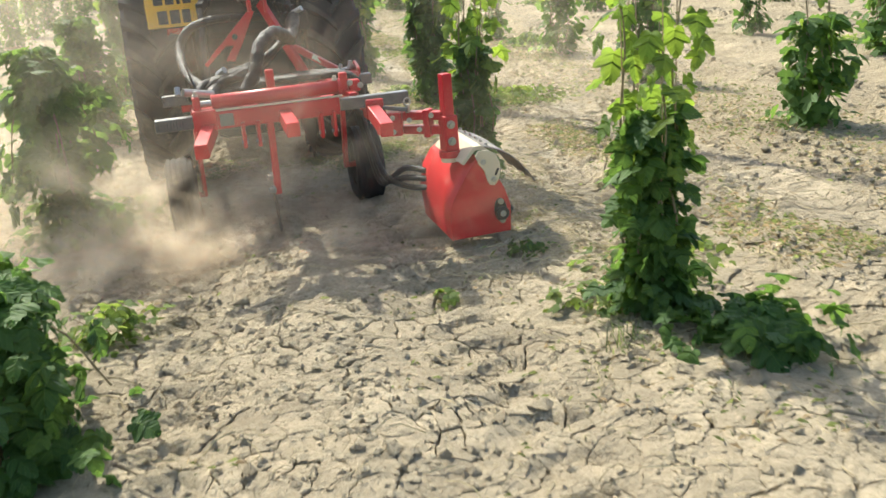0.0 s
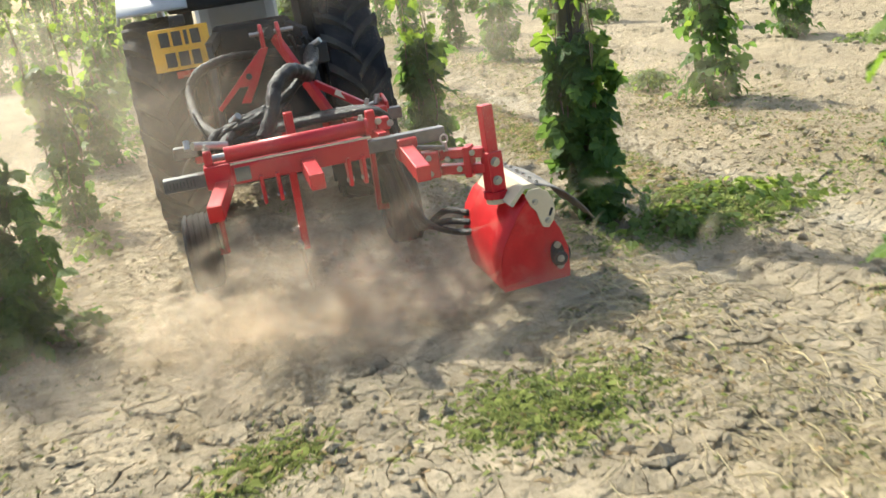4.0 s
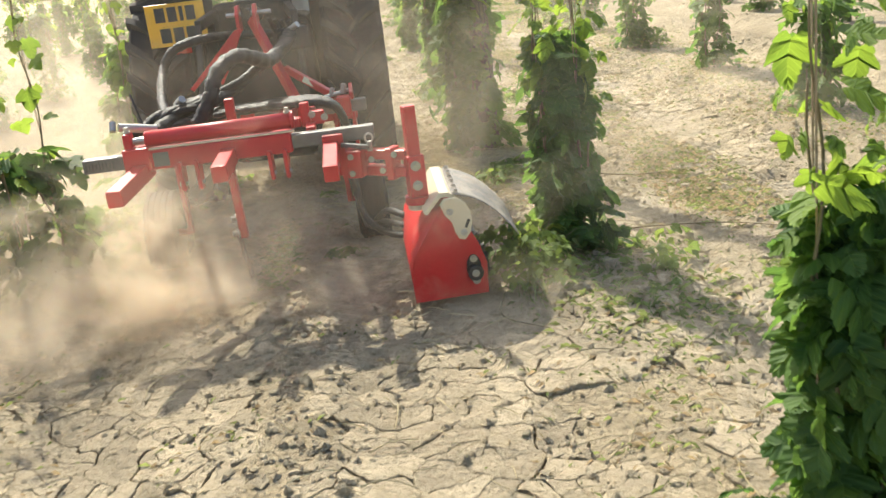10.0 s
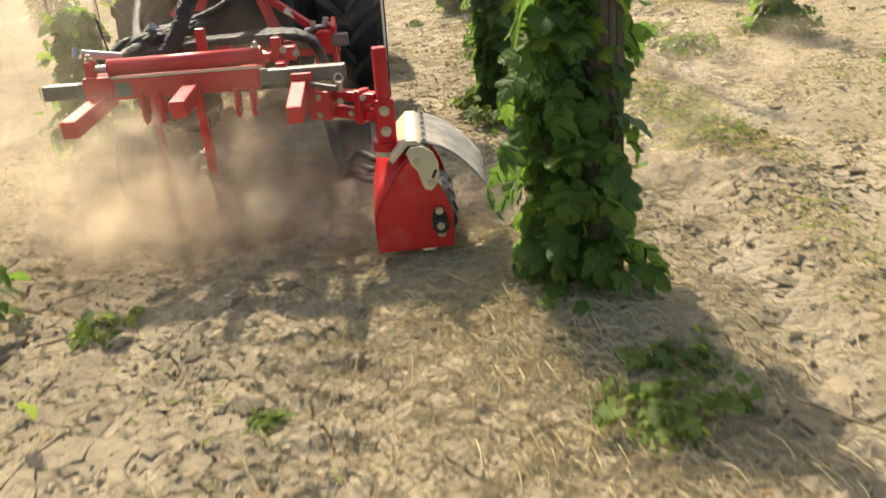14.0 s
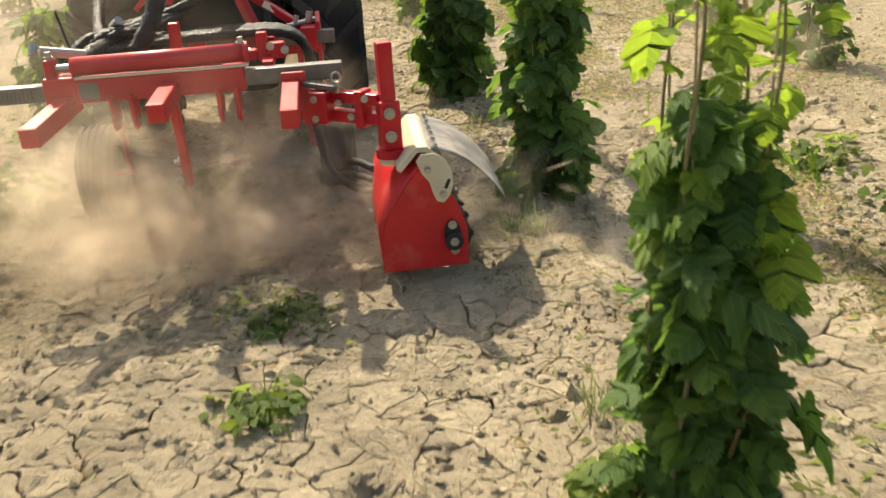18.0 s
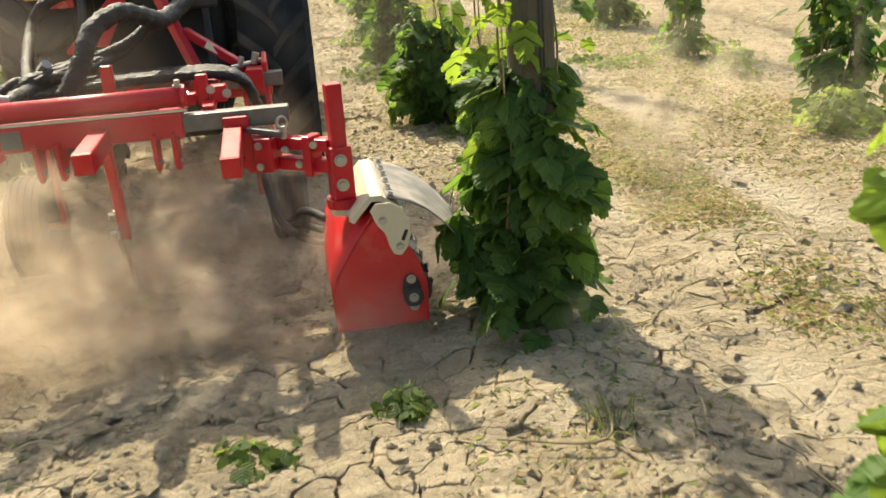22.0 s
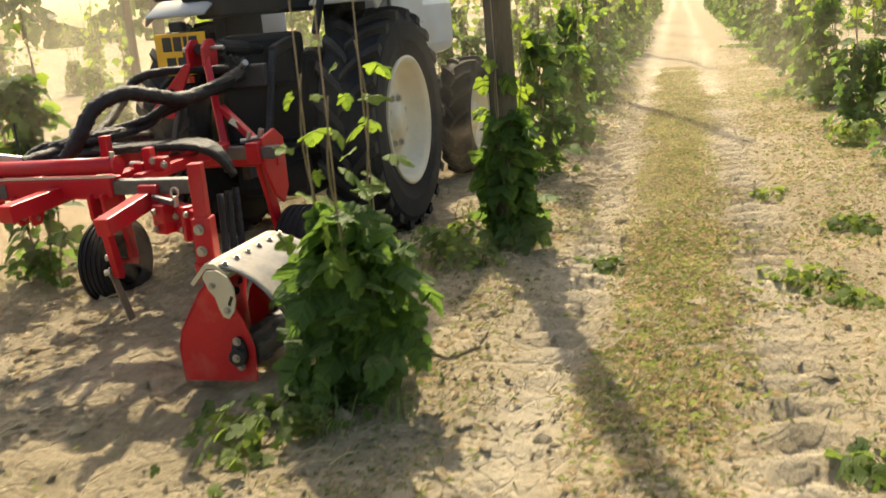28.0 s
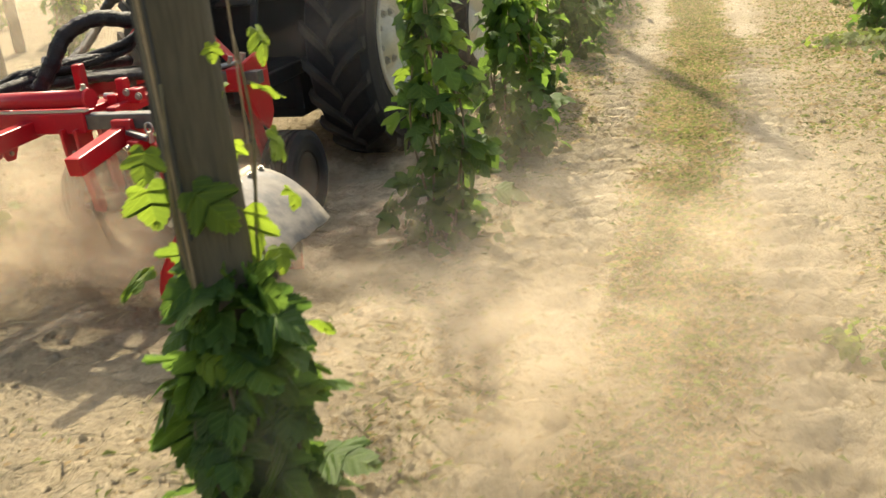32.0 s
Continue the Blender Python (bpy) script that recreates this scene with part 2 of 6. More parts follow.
def beam(bm, a, b, w, h, edge=0.004):
    """A square tube from a to b."""
    a, b = Vector(a), Vector(b)
    d = b - a
    q = d.to_track_quat("Y", "Z").to_matrix().to_4x4()
    t = bmesh.new()
    bmesh.ops.create_cube(t, size=1.0, matrix=Matrix.Diagonal((w, d.length, h, 1)))
    bevel(t, edge, 2)
    t.transform(Matrix.Translation((a + b) / 2) @ q)
    tmp = bpy.data.meshes.new("tmp")
    t.to_mesh(tmp)
    t.free()
    bm.from_mesh(tmp)
    bpy.data.meshes.remove(tmp)
    return bm


def plate(bm, outline, y, thick, axis="y"):
    """An upright plate from an outline of (x, z), or (y, z) for axis x."""
    def at(u, v, d):
        return (u, d, v) if axis == "y" else (d, u, v)
    f = [bm.verts.new(at(u, v, y - thick / 2)) for u, v in outline]
    g = [bm.verts.new(at(u, v, y + thick / 2)) for u, v in outline]
    bm.faces.new(f)
    bm.faces.new(g[::-1])
    n = len(outline)
    for i in range(n):
        bm.faces.new((f[i], g[i], g[(i + 1) % n], f[(i + 1) % n]))
    bmesh.ops.recalc_face_normals(bm, faces=bm.faces[:])
    return bm


def tube(bm, pts, r, n=8, taper=1.0, knots=6, crease=0.0):
    """A hose or stem along a smooth line through pts."""
    pts = [Vector(p) for p in pts]
    line = []
    ext = [pts[0] * 2 - pts[1]] + pts + [pts[-1] * 2 - pts[-2]]
    for i in range(1, len(ext) - 2):
        p0, p1, p2, p3 = ext[i - 1:i + 3]
        for k in range(knots):
            t = k / knots
            line.append(0.5 * (2 * p1 + (p2 - p0) * t + (2 * p0 - 5 * p1 + 4 * p2 - p3) * t * t + (3 * p1 - p0 - 3 * p2 + p3) * t ** 3))
    line.append(pts[-1])
    rings, side = [], Vector((0.3, 0.5, 0.8))
    for i, p in enumerate(line):
        d = (line[min(i + 1, len(line) - 1)] - line[max(i - 1, 0)]).normalized()
        side = (side - d * side.dot(d)).normalized()
        up = d.cross(side)
        rad = r * (1 + (taper - 1) * i / (len(line) - 1)) * (1 + crease * math.sin(2.3 * i + 40 * r) * math.cos(0.9 * i))
        rings.append([bm.verts.new(p + (side * math.cos(a) + up * math.sin(a)) * rad) for a in (2 * math.pi * k / n for k in range(n))])
    for a, b in zip(rings, rings[1:]):
        for k in range(n):
            bm.faces.new((a[k], a[(k + 1) % n], b[(k + 1) % n], b[k]))
    bm.faces.new(rings[0][::-1])
    bm.faces.new(rings[-1])
    return bm


def bolt(bm, c, way, r=0.011, depth=0.012):
    way = Vector(way).normalized()
    rod(bm, c, Vector(c) + way * depth * 0.3, r * 1.5, 12)
    rod(bm, Vector(c) + way * depth * 0.3, Vector(c) + way * depth, r, 6)
    return bm


def stretch(mat, s):
    """Draw a material's pattern out along z."""
    nt = mat.node_tree
    co = next(n for n in nt.nodes if n.type == "TEX_COORD")
    mp = nt.nodes.new("ShaderNodeMapping")
    mp.inputs["Scale"].default_value = (1 / s ** 0.5, 1 / s ** 0.5, s ** 0.5)
    for l in list(nt.links):
        if l.from_node == co:
            nt.links.new(mp.outputs[0], l.to_socket)
    nt.links.new(co.outputs["Object"], mp.inputs[0])


stretch(WOOD, WOOD_GRAIN)

# ---- the ground: a clay field with cracked plates, clods, straw and grass ----
RNG = np.random.default_rng(7)


def soil(name, base, crumb, rough=0.95, track=False, lumpy=0.35):
    """Dry clay: broad stains, crumbs, and pale dust on what lies high."""
    m = bpy.data.materials.new(name)
    m.use_nodes = True
    nt = m.node_tree
    nd, lk = nt.nodes, nt.links
    p = nd["Principled BSDF"]
    p.inputs["Roughness"].default_value, p.inputs["Specular IOR Level"].default_value = rough, 0.25
    co = nd.new("ShaderNodeTexCoord")

    def tex(scale, detail, rough_=0.6):
        n = nd.new("ShaderNodeTexNoise")
        n.inputs["Scale"].default_value, n.inputs["Detail"].default_value, n.inputs["Roughness"].default_value = scale, detail, rough_
        lk.new(co.outputs["Object"], n.inputs["Vector"])
        return n.outputs[0]

    def mixed(fac, a, b):
        x = nd.new("ShaderNodeMix")
        x.data_type = "RGBA"
        lk.new(fac, x.inputs["Factor"])
        for k, v in (("A", a), ("B", b)):
            if isinstance(v, tuple):
                x.inputs[k].default_value = (*v, 1)
            else:
                lk.new(v, x.inputs[k])
        return x.outputs["Result"]

    def stepped(v, lo, hi):
        r = nd.new("ShaderNodeMapRange")
        r.inputs[1].default_value, r.inputs[2].default_value = lo, hi
        lk.new(v, r.inputs[0])
        return r.outputs[0]

    broad, mid, fine, grit = tex(1.1, 6), tex(9, 6, 0.65), tex(55, 5, 0.7), tex(260, 3, 0.7)
    col = mixed(stepped(broad, 0.35, 0.65), tuple(c * 0.80 for c in base), tuple(min(1, c * 1.12) for c in base))
    col = mixed(stepped(mid, 0.42, 0.72), col, tuple(c * 0.66 for c in base))
    col = mixed(stepped(fine, 0.50, 0.72), col, crumb)
    geo = nd.new("ShaderNodeNewGeometry")
    hv = nd.new("ShaderNodeHueSaturation")
    info = nd.new("ShaderNodeObjectInfo")
    both = nd.new("ShaderNodeMath")
    lk.new(geo.outputs["Random Per Island"], both.inputs[0])
    lk.new(info.outputs["Random"], both.inputs[1])
    rr_ = nd.new("ShaderNodeMath")
    rr_.operation = "FRACT"
    lk.new(both.outputs[0], rr_.inputs[0])
    rr = rr_.outputs[0]
    if track:
        at = nd.new("ShaderNodeAttribute")
        at.attribute_name = "trodden"
        col = mixed(at.outputs["Fac"], col, (0.66, 0.565, 0.41))
    va = nd.new("ShaderNodeMapRange")
    va.inputs[3].default_value, va.inputs[4].default_value = 0.84, 1.14
    lk.new(rr, va.inputs[0])
    lk.new(va.outputs[0], hv.inputs["Value"])
    lk.new(col, hv.inputs["Color"])
    lk.new(hv.outputs[0], p.inputs["Base Color"])
    def lumps(scale, amount, before):
        warp = nd.new("ShaderNodeMix")
        warp.data_type = "VECTOR"
        warp.inputs["Factor"].default_value = 0.02
        nz = nd.new("ShaderNodeTexNoise")
        nz.inputs["Scale"].default_value, nz.inputs["Detail"].default_value = scale * 0.7, 3
        lk.new(co.outputs["Object"], nz.inputs["Vector"])
        lk.new(co.outputs["Object"], warp.inputs["A"])
        lk.new(nz.outputs["Color"], warp.inputs["B"])
        v = nd.new("ShaderNodeTexVoronoi")
        v.inputs["Scale"].default_value = scale
        lk.new(warp.outputs["Result"], v.inputs["Vector"])
        s = nd.new("ShaderNodeMath")
        s.operation = "MULTIPLY_ADD"
        lk.new(v.outputs["Distance"], s.inputs[0])
        s.inputs[1].default_value = -amount
        lk.new(before, s.inputs[2])
        return s.outputs[0]

    mid = lumps(95, 0.35 * lumpy, lumps(36, 1.0 * lumpy, mid))
    if track:                             # cracks in the crust that lies further off
        cw = nd.new("ShaderNodeMix")
        cw.data_type = "VECTOR"
        cw.inputs["Factor"].default_value = 0.06
        cn = nd.new("ShaderNodeTexNoise")
        cn.inputs["Scale"].default_value, cn.inputs["Detail"].default_value = 6.0, 4
        lk.new(co.outputs["Object"], cn.inputs["Vector"])
        lk.new(co.outputs["Object"], cw.inputs["A"])
        lk.new(cn.outputs["Color"], cw.inputs["B"])
        cv_ = nd.new("ShaderNodeTexVoronoi")
        cv_.feature = "DISTANCE_TO_EDGE"
        cv_.inputs["Scale"].default_value = 7.5
        lk.new(cw.outputs["Result"], cv_.inputs["Vector"])
        deep = stepped(cv_.outputs["Distance"], 0.0, 0.055)
        dd = nd.new("ShaderNodeMath")
        dd.operation = "MULTIPLY_ADD"
        lk.new(deep, dd.inputs[0])
        dd.inputs[1].default_value = 0.40
        lk.new(mid, dd.inputs[2])
        mid = dd.outputs[0]
    height = nd.new("ShaderNodeMath")
    height.operation = "MULTIPLY_ADD"
    lk.new(fine, height.inputs[0])
    height.inputs[1].default_value = 0.7
    g2 = nd.new("ShaderNodeMath")
    g2.operation = "MULTIPLY_ADD"
    lk.new(grit, g2.inputs[0])
    g2.inputs[1].default_value = 0.60
    lk.new(mid, g2.inputs[2])
    lk.new(g2.outputs[0], height.inputs[2])
    b = nd.new("ShaderNodeBump")
    b.inputs["Strength"].default_value, b.inputs["Distance"].default_value = 1.0, 0.022
    lk.new(height.outputs[0], b.inputs["Height"])
    lk.new(b.outputs[0], p.inputs["Normal"])
    return m


SOIL = soil("loose_dry_soil", (0.56, 0.455, 0.295), (0.33, 0.26, 0.155), track=True, lumpy=0.85)
CLAY = soil("cracked_clay_crust", (0.60, 0.495, 0.335), (0.38, 0.30, 0.185), lumpy=0.55)
CLOD = soil("broken_clods", (0.57, 0.480, 0.330), (0.44, 0.36, 0.235))

_PERM = RNG.random((64, 64))


def vnoise(x, y):
    """Smooth value noise over arrays, period 64."""
    xi, yi = np.floor(x).astype(int), np.floor(y).astype(int)
    fx, fy = x - xi, y - yi
    fx, fy = fx * fx * (3 - 2 * fx), fy * fy * (3 - 2 * fy)
    a, b = _PERM[xi % 64, yi % 64], _PERM[(xi + 1) % 64, yi % 64]
    c, d = _PERM[xi % 64, (yi + 1) % 64], _PERM[(xi + 1) % 64, (yi + 1) % 64]
    return (a * (1 - fx) + b * fx) * (1 - fy) + (c * (1 - fx) + d * fx) * fy - 0.5


def row_x(y):
    """The middle line of the row of hops beside which the machine works."""
    return 1.17 - 0.0125 * np.minimum(y, 20.0) + 0.026 * np.clip(y - 20.0, 0, 6)


def bump(v, c, w):
    return np.exp(-((v - c) / w) ** 2)


def ridge_x(y):
    return -0.02 - 0.012 * (y - 9) + 0.07 * np.sin(0.7 * y)


WAY_Y, WAY_X = [r[2] for r in DRIVE], [r[1] for r in DRIVE]


def height(x, y):
    """The ground's height over arrays."""
    x, y = np.asarray(x, float), np.asarray(y, float)
    u = x - row_x(y)
    near = np.exp(-(np.maximum(0, np.abs(x) - 10) / 8) ** 2)
    z = 0.045 * vnoise(x * 0.9 + 3, y * 0.9) + 0.022 * vnoise(x * 3.1, y * 3.1 + 9) + 0.010 * vnoise(x * 9, y * 9) + 0.007 * vnoise(x * 17 + 4, y * 17)
    loose = bump(x, ridge_x(y), 0.16) * (y > 1)
    z += loose * (0.020 + 0.032 * np.abs(vnoise(x * 14, y * 14)))
    lane = np.where((u > 2.15) | (u < -2.15), np.mod(u, 2.15), u)
    for c in (0.50, 1.24):                # wheel tracks of the grassy alleys
        t = bump(lane, c, 0.13)
        z += t * (-0.026 + (0.010 + 0.020 * np.clip((y - 21.5) / 2.5, 0, 1)) * np.tanh(2.0 * np.sin(2 * np.pi * (y / 0.17 + np.abs(lane - c) * 2.6 + 0.5 * vnoise(x * 3, y * 3)))) * np.clip(2 * vnoise(x * 1.3, y * 1.3) + 0.95, 0.3, 1))
    heap = bump(lane, 0.87, 0.24) + bump(lane, 1.75, 0.20)
    z += heap * np.clip((21 - y) / 4, 0.25, 1) * (0.012 + 0.075 * np.abs(vnoise(x * 7 + 2, y * 7)) + 0.045 * np.abs(vnoise(x * 15, y * 15 + 3))) * (u > 0.2)
    mid = np.interp(y, WAY_Y, WAY_X)
    for c in (-0.675, 0.305):             # ruts with the print of the lugs, where the machine drives
        d = x - mid - c
        t = bump(d, 0, 0.15) * (y > 2.0)
        bar = np.sin(2 * np.pi * (y / 0.19 + np.abs(d) * 3.2 + 0.35 * vnoise(x * 4, y * 4)))
        z += t * (-0.020 + 0.015 * np.tanh(2.2 * bar) * np.clip(2.6 * vnoise(x * 0.9 + 5, y * 0.9) + 0.55, 0.05, 1))
    z += 0.030 * bump(u, 0, 0.22)
    return z * near - 0.004


def spread(lo, hi, step, far):
    """Grid lines: even within lo..hi, then slowly, then ever wider out to far."""
    def outwards(v):
        d = step
        while abs(v) < far:
            d *= 1.03 if d < 0.10 else 1.35
            v += d
            yield v
    ahead = list(outwards(hi))
    behind = [lo - (v - hi) for v in outwards(hi)]
    return np.array(behind[::-1] + list(np.arange(lo, hi + step / 2, step)) + ahead)


gx, gy = spread(-2.2, 3.4, 0.034, 420), spread(0.6, 31.0, 0.034, 420)
X, Y = np.meshgrid(gx, gy)
nx = len(gx)
idx = np.arange(len(gy) * nx).reshape(len(gy), nx)
quads = np.stack([idx[:-1, :-1], idx[:-1, 1:], idx[1:, 1:], idx[1:, :-1]], -1).reshape(-1, 4)
ground = tagged(new("ground", fast_mesh("ground", np.stack([X, Y, height(X, Y)], -1).reshape(-1, 3), quads, SOIL, True)), "dry pale clay field between hop rows", "ground", kind="structure")
U = (X - row_x(Y)).ravel()
worn = np.clip((bump(U, 0.50, 0.15) + bump(U, 1.24, 0.15)) * (0.75 + 1.2 * vnoise(X.ravel() * 2.3, Y.ravel() * 2.3)), 0, 1)
ground.data.attributes.new("trodden", "FLOAT", "POINT").data.foreach_set("value", worn.astype(np.float32))


def crusted(x, y):
    """Where the crust is whole enough to show plates, 0 to 1."""
    u = x - row_x(y)
    k = 0.76 + 1.15 * vnoise(x * 1.1 + 11, y * 1.1) + 0.55 * vnoise(x * 3.7 + 2, y * 3.7)
    k = k - 0.62 * bump(x, ridge_x(y), 0.11) * (y > 5) - 0.25 * bump(u, 0, 0.18) * (y > 4)
    k = k - 0.52 * np.clip((u - 0.30) / 0.4, 0, 1) * np.clip((y - 4) / 2, 0, 1) - 0.40 * np.clip((y - 20.0) / 2, 0, 1) - 0.30 * np.clip((u - 0.25) / 0.3, 0, 1) * np.clip((y - 20) / 2, 0, 1)
    k = k - 0.4 * bump(y, 13.3, 0.9) * bump(u, -0.2, 0.5) + 0.4 * bump(y, 17.3, 1.3) * bump(x, 0.45, 0.6) + 0.35 * bump(y, 3.2, 1.2) * bump(x, 1.2, 0.8) + 0.40 * bump(y, 12.8, 1.0) * bump(x, -0.35, 0.42)
    return k


def lift(x, y):
    """How far the plates stand above the soil under them."""
    c = crusted(x, y)
    return np.where(c > 0.28, 0.016 * np.clip((c - 0.18) * 4, 0.1, 1), 0.0)


def clay_plates():
    """Plates of dried crust: cells with wide, narrow and hairline cracks between them."""
    cell = 0.108
    x0, x1, y0, y1 = -1.35, 2.85, 0.9, 29.5
    ni, nj = int((x1 - x0) / cell), int((y1 - y0) / cell)
    px = x0 + (np.arange(ni)[:, None] + 0.5 + RNG.uniform(-0.62, 0.62, (ni, nj))) * cell
    py = y0 + (np.arange(nj)[None, :] + 0.5 + RNG.uniform(-0.62, 0.62, (ni, nj))) * cell
    keep = crusted(px, py) > 0.30
    wide = RNG.random((ni, nj))
    verts, faces, single = [], [], []
    near = [(a, b) for a in range(-2, 3) for b in range(-2, 3) if (a or b)]
    near.sort(key=lambda q: q[0] ** 2 + q[1] ** 2)
    for i in range(2, ni - 2):
        for j in range(2, nj - 2):
            if not keep[i, j]:
                continue
            cx, cy = px[i, j], py[i, j]
            poly = [(-0.2, -0.2), (0.2, -0.2), (0.2, 0.2), (-0.2, 0.2)]
            for a, b in near:
                dx, dy = px[i + a, j + b] - cx, py[i + a, j + b] - cy
                pair = (wide[i, j] * 7.31 + wide[i + a, j + b] * 7.31) % 1.0
                gap = 0.0002 if pair < 0.40 else (0.0010 if pair < 0.74 else 0.0034)
                h = (dx * dx + dy * dy) / 2 - gap * math.hypot(dx, dy)
                out = []
                for k in range(len(poly)):
                    p, q = poly[k - 1], poly[k]
                    sp, sq = p[0] * dx + p[1] * dy - h, q[0] * dx + q[1] * dy - h
                    if sp <= 0 < sq or sq <= 0 < sp:
                        f = sp / (sp - sq)
                        out.append((p[0] + (q[0] - p[0]) * f, p[1] + (q[1] - p[1]) * f))
                    if sq <= 0:
                        out.append(q)
                poly = out
                if len(poly) < 3:
                    break
            if len(poly) < 3:
                continue
            ring = []
            for k in range(len(poly)):
                p, q = poly[k - 1], poly[k]
                n = max(1, int(math.hypot(q[0] - p[0], q[1] - p[1]) / 0.020))
                for s in range(n):
                    f = s / n
                    x, y = p[0] + (q[0] - p[0]) * f, p[1] + (q[1] - p[1]) * f
                    ex = noise.noise((15 * (cx + x), 15 * (cy + y), 0)) * 0.026 + noise.noise((48 * (cx + x), 48 * (cy + y), 3)) * 0.010
                    ey = noise.noise((15 * (cx + x), 15 * (cy + y), 7)) * 0.026 + noise.noise((48 * (cx + x), 48 * (cy + y), 5)) * 0.010
                    ring.append((cx + x + ex, cy + y + ey))
            m = len(ring)
            if m < 4:
                continue
            step = (wide[i, j] * 13.7 % 1.0) * 0.003
            tx, ty = (wide[i, j] * 31.1 % 1.0 - 0.5) * 0.030, (wide[i, j] * 57.3 % 1.0 - 0.5) * 0.030
            b0, f0 = len(verts), len(faces)
            for s, dz in ((0.97, -0.034), (1.0, -0.0025), (0.955, 0.0), (0.55, 0.0005)):
                for x, y in ring:
                    vx, vy = cx + (x - cx) * s, cy + (y - cy) * s
                    verts.append((vx, vy, step + dz + tx * (vx - cx) + ty * (vy - cy)))
            verts.append((cx, cy, step))
            for r_ in range(3):
                for k in range(m):
                    a, c = b0 + r_ * m + k, b0 + r_ * m + (k + 1) % m
                    faces.append((a, c, c + m))
                    faces.append((a, c + m, a + m))
            t = b0 + 4 * m
            for k in range(m):
                faces.append((b0 + 3 * m + k, b0 + 3 * m + (k + 1) % m, t))
            if len(single) < 290 and ((0.0 < cx < 0.95 and 17.0 < cy < 18.2) or (0.2 < cx < 1.1 and 8.3 < cy < 9.3)):
                single.append((b0, len(verts), f0, len(faces), cx, cy))
    v = np.array(verts)
    v[:, 2] += height(v[:, 0], v[:, 1]) + 0.016 * np.clip((crusted(v[:, 0], v[:, 1]) - 0.18) * 4, 0.1, 1) + 0.007 * vnoise(v[:, 0] * 23, v[:, 1] * 23) + 0.003 * vnoise(v[:, 0] * 61, v[:, 1] * 61)
    return v, np.array(faces), single


pv, pf, ps = clay_plates()
loose = np.ones(len(pf), bool)
PLATES = []
for a, b, c, d, x, y in ps:
    PLATES.append((pv[a:b] - (x, y, 0), pf[c:d] - a, x, y))
    loose[c:d] = False
pf = pf[loose]
tagged(new("cracked_clay_plates", fast_mesh("cracked_clay_plates", pv, pf, CLAY, False)), "pale dried clay plates split by dark cracks", "clay crust", kind="stuff")

# clods: lumps thrown up along the worked strip, and strewn
ICO = bmesh.new()
bmesh.ops.create_icosphere(ICO, subdivisions=1, radius=1.0)
ICO_V = np.array([v.co[:] for v in ICO.verts])
ICO_F = np.array([[v.index for v in f.verts] for f in ICO.faces])
ICO.free()


def scatter_lumps(x, y, size, sink=0.48):
    n = len(x)
    shape = ICO_V[None] * RNG.uniform(0.6, 1.25, (n, len(ICO_V), 1)) * RNG.uniform(0.65, 1.2, (n, 1, 3))
    a = RNG.uniform(0, 6.28, n)
    c, s = np.cos(a)[:, None], np.sin(a)[:, None]
    vx, vy = shape[..., 0] * c - shape[..., 1] * s, shape[..., 0] * s + shape[..., 1] * c
    v = np.stack([vx, vy, shape[..., 2] * 0.75], -1) * size[:, None, None]
    v += np.stack([x, y, height(x, y) + 0.8 * lift(x, y) + size * (0.6 - sink)], -1)[:, None]
    f = ICO_F[None] + (np.arange(n) * len(ICO_V))[:, None, None]
    return v.reshape(-1, 3), f.reshape(-1, 3)


n1, n2, n3 = 4600, 1300, 2400
ya = RNG.uniform(1.0, 26, n1)
xa = ridge_x(ya) + RNG.normal(0, 0.17, n1)
yb = RNG.uniform(1.0, 30, n2)
xb = RNG.uniform(-1.6, 1.3, n2)
yc = RNG.uniform(3, 32, n3)
xc = row_x(yc) + RNG.normal(0, 0.28, n3)
n4 = 8000
yd = 4 + 26 * RNG.random(n4) ** 1.6
xd = row_x(yd) + 2.15 * RNG.integers(0, 4, n4) + np.where(RNG.random(n4) < 0.6, RNG.normal(0.87, 0.16, n4), RNG.normal(1.75, 0.14, n4))
cv, cf = scatter_lumps(np.r_[xa, xb, xc, xd], np.r_[ya, yb, yc, yd], np.r_[np.minimum(RNG.gamma(2.2, 0.0048, n1), 0.018) + 0.004, RNG.gamma(1.6, 0.0042, n2) + 0.003, RNG.gamma(1.6, 0.0045, n3) + 0.003, np.minimum(RNG.gamma(2.0, 0.0055, n4), 0.028) * np.clip(1.3 - yd / 40, 0.4, 1) + 0.003])
tagged(new("soil_clods", fast_mesh("soil_clods", cv, cf, CLOD)), "loose broken lumps of dry clay", "clods", kind="stuff")

# crumbs: small broken bits everywhere
OCT_V = np.array([(1, 0, 0), (0, 1, 0), (-1, 0, 0), (0, -1, 0), (0, 0, 1.0), (0, 0, -1.0)])
OCT_F = np.array([(0, 1, 4), (1, 2, 4), (2, 3, 4), (3, 0, 4), (1, 0, 5), (2, 1, 5), (3, 2, 5), (0, 3, 5)])
n = 52000
yk = RNG.uniform(1.0, 31, n)
xk = np.where(RNG.random(n) < 0.74, RNG.uniform(-1.3, 1.4, n), RNG.uniform(1.2, 3.2, n))
sk = RNG.gamma(2.0, 0.0022, n) + 0.0015
okk = (vnoise(xk * 2.7 + 31, yk * 2.7) + 0.35 * RNG.random(n) > 0.02) & ((yk < 20) | (xk - row_x(yk) < 0.25) | (RNG.random(n) < 0.4))
xk, yk, sk = xk[okk], yk[okk], sk[okk]
n = len(xk)
shape = OCT_V[None] * RNG.uniform(0.5, 1.3, (n, 6, 1)) + RNG.normal(0, 0.2, (n, 6, 3))
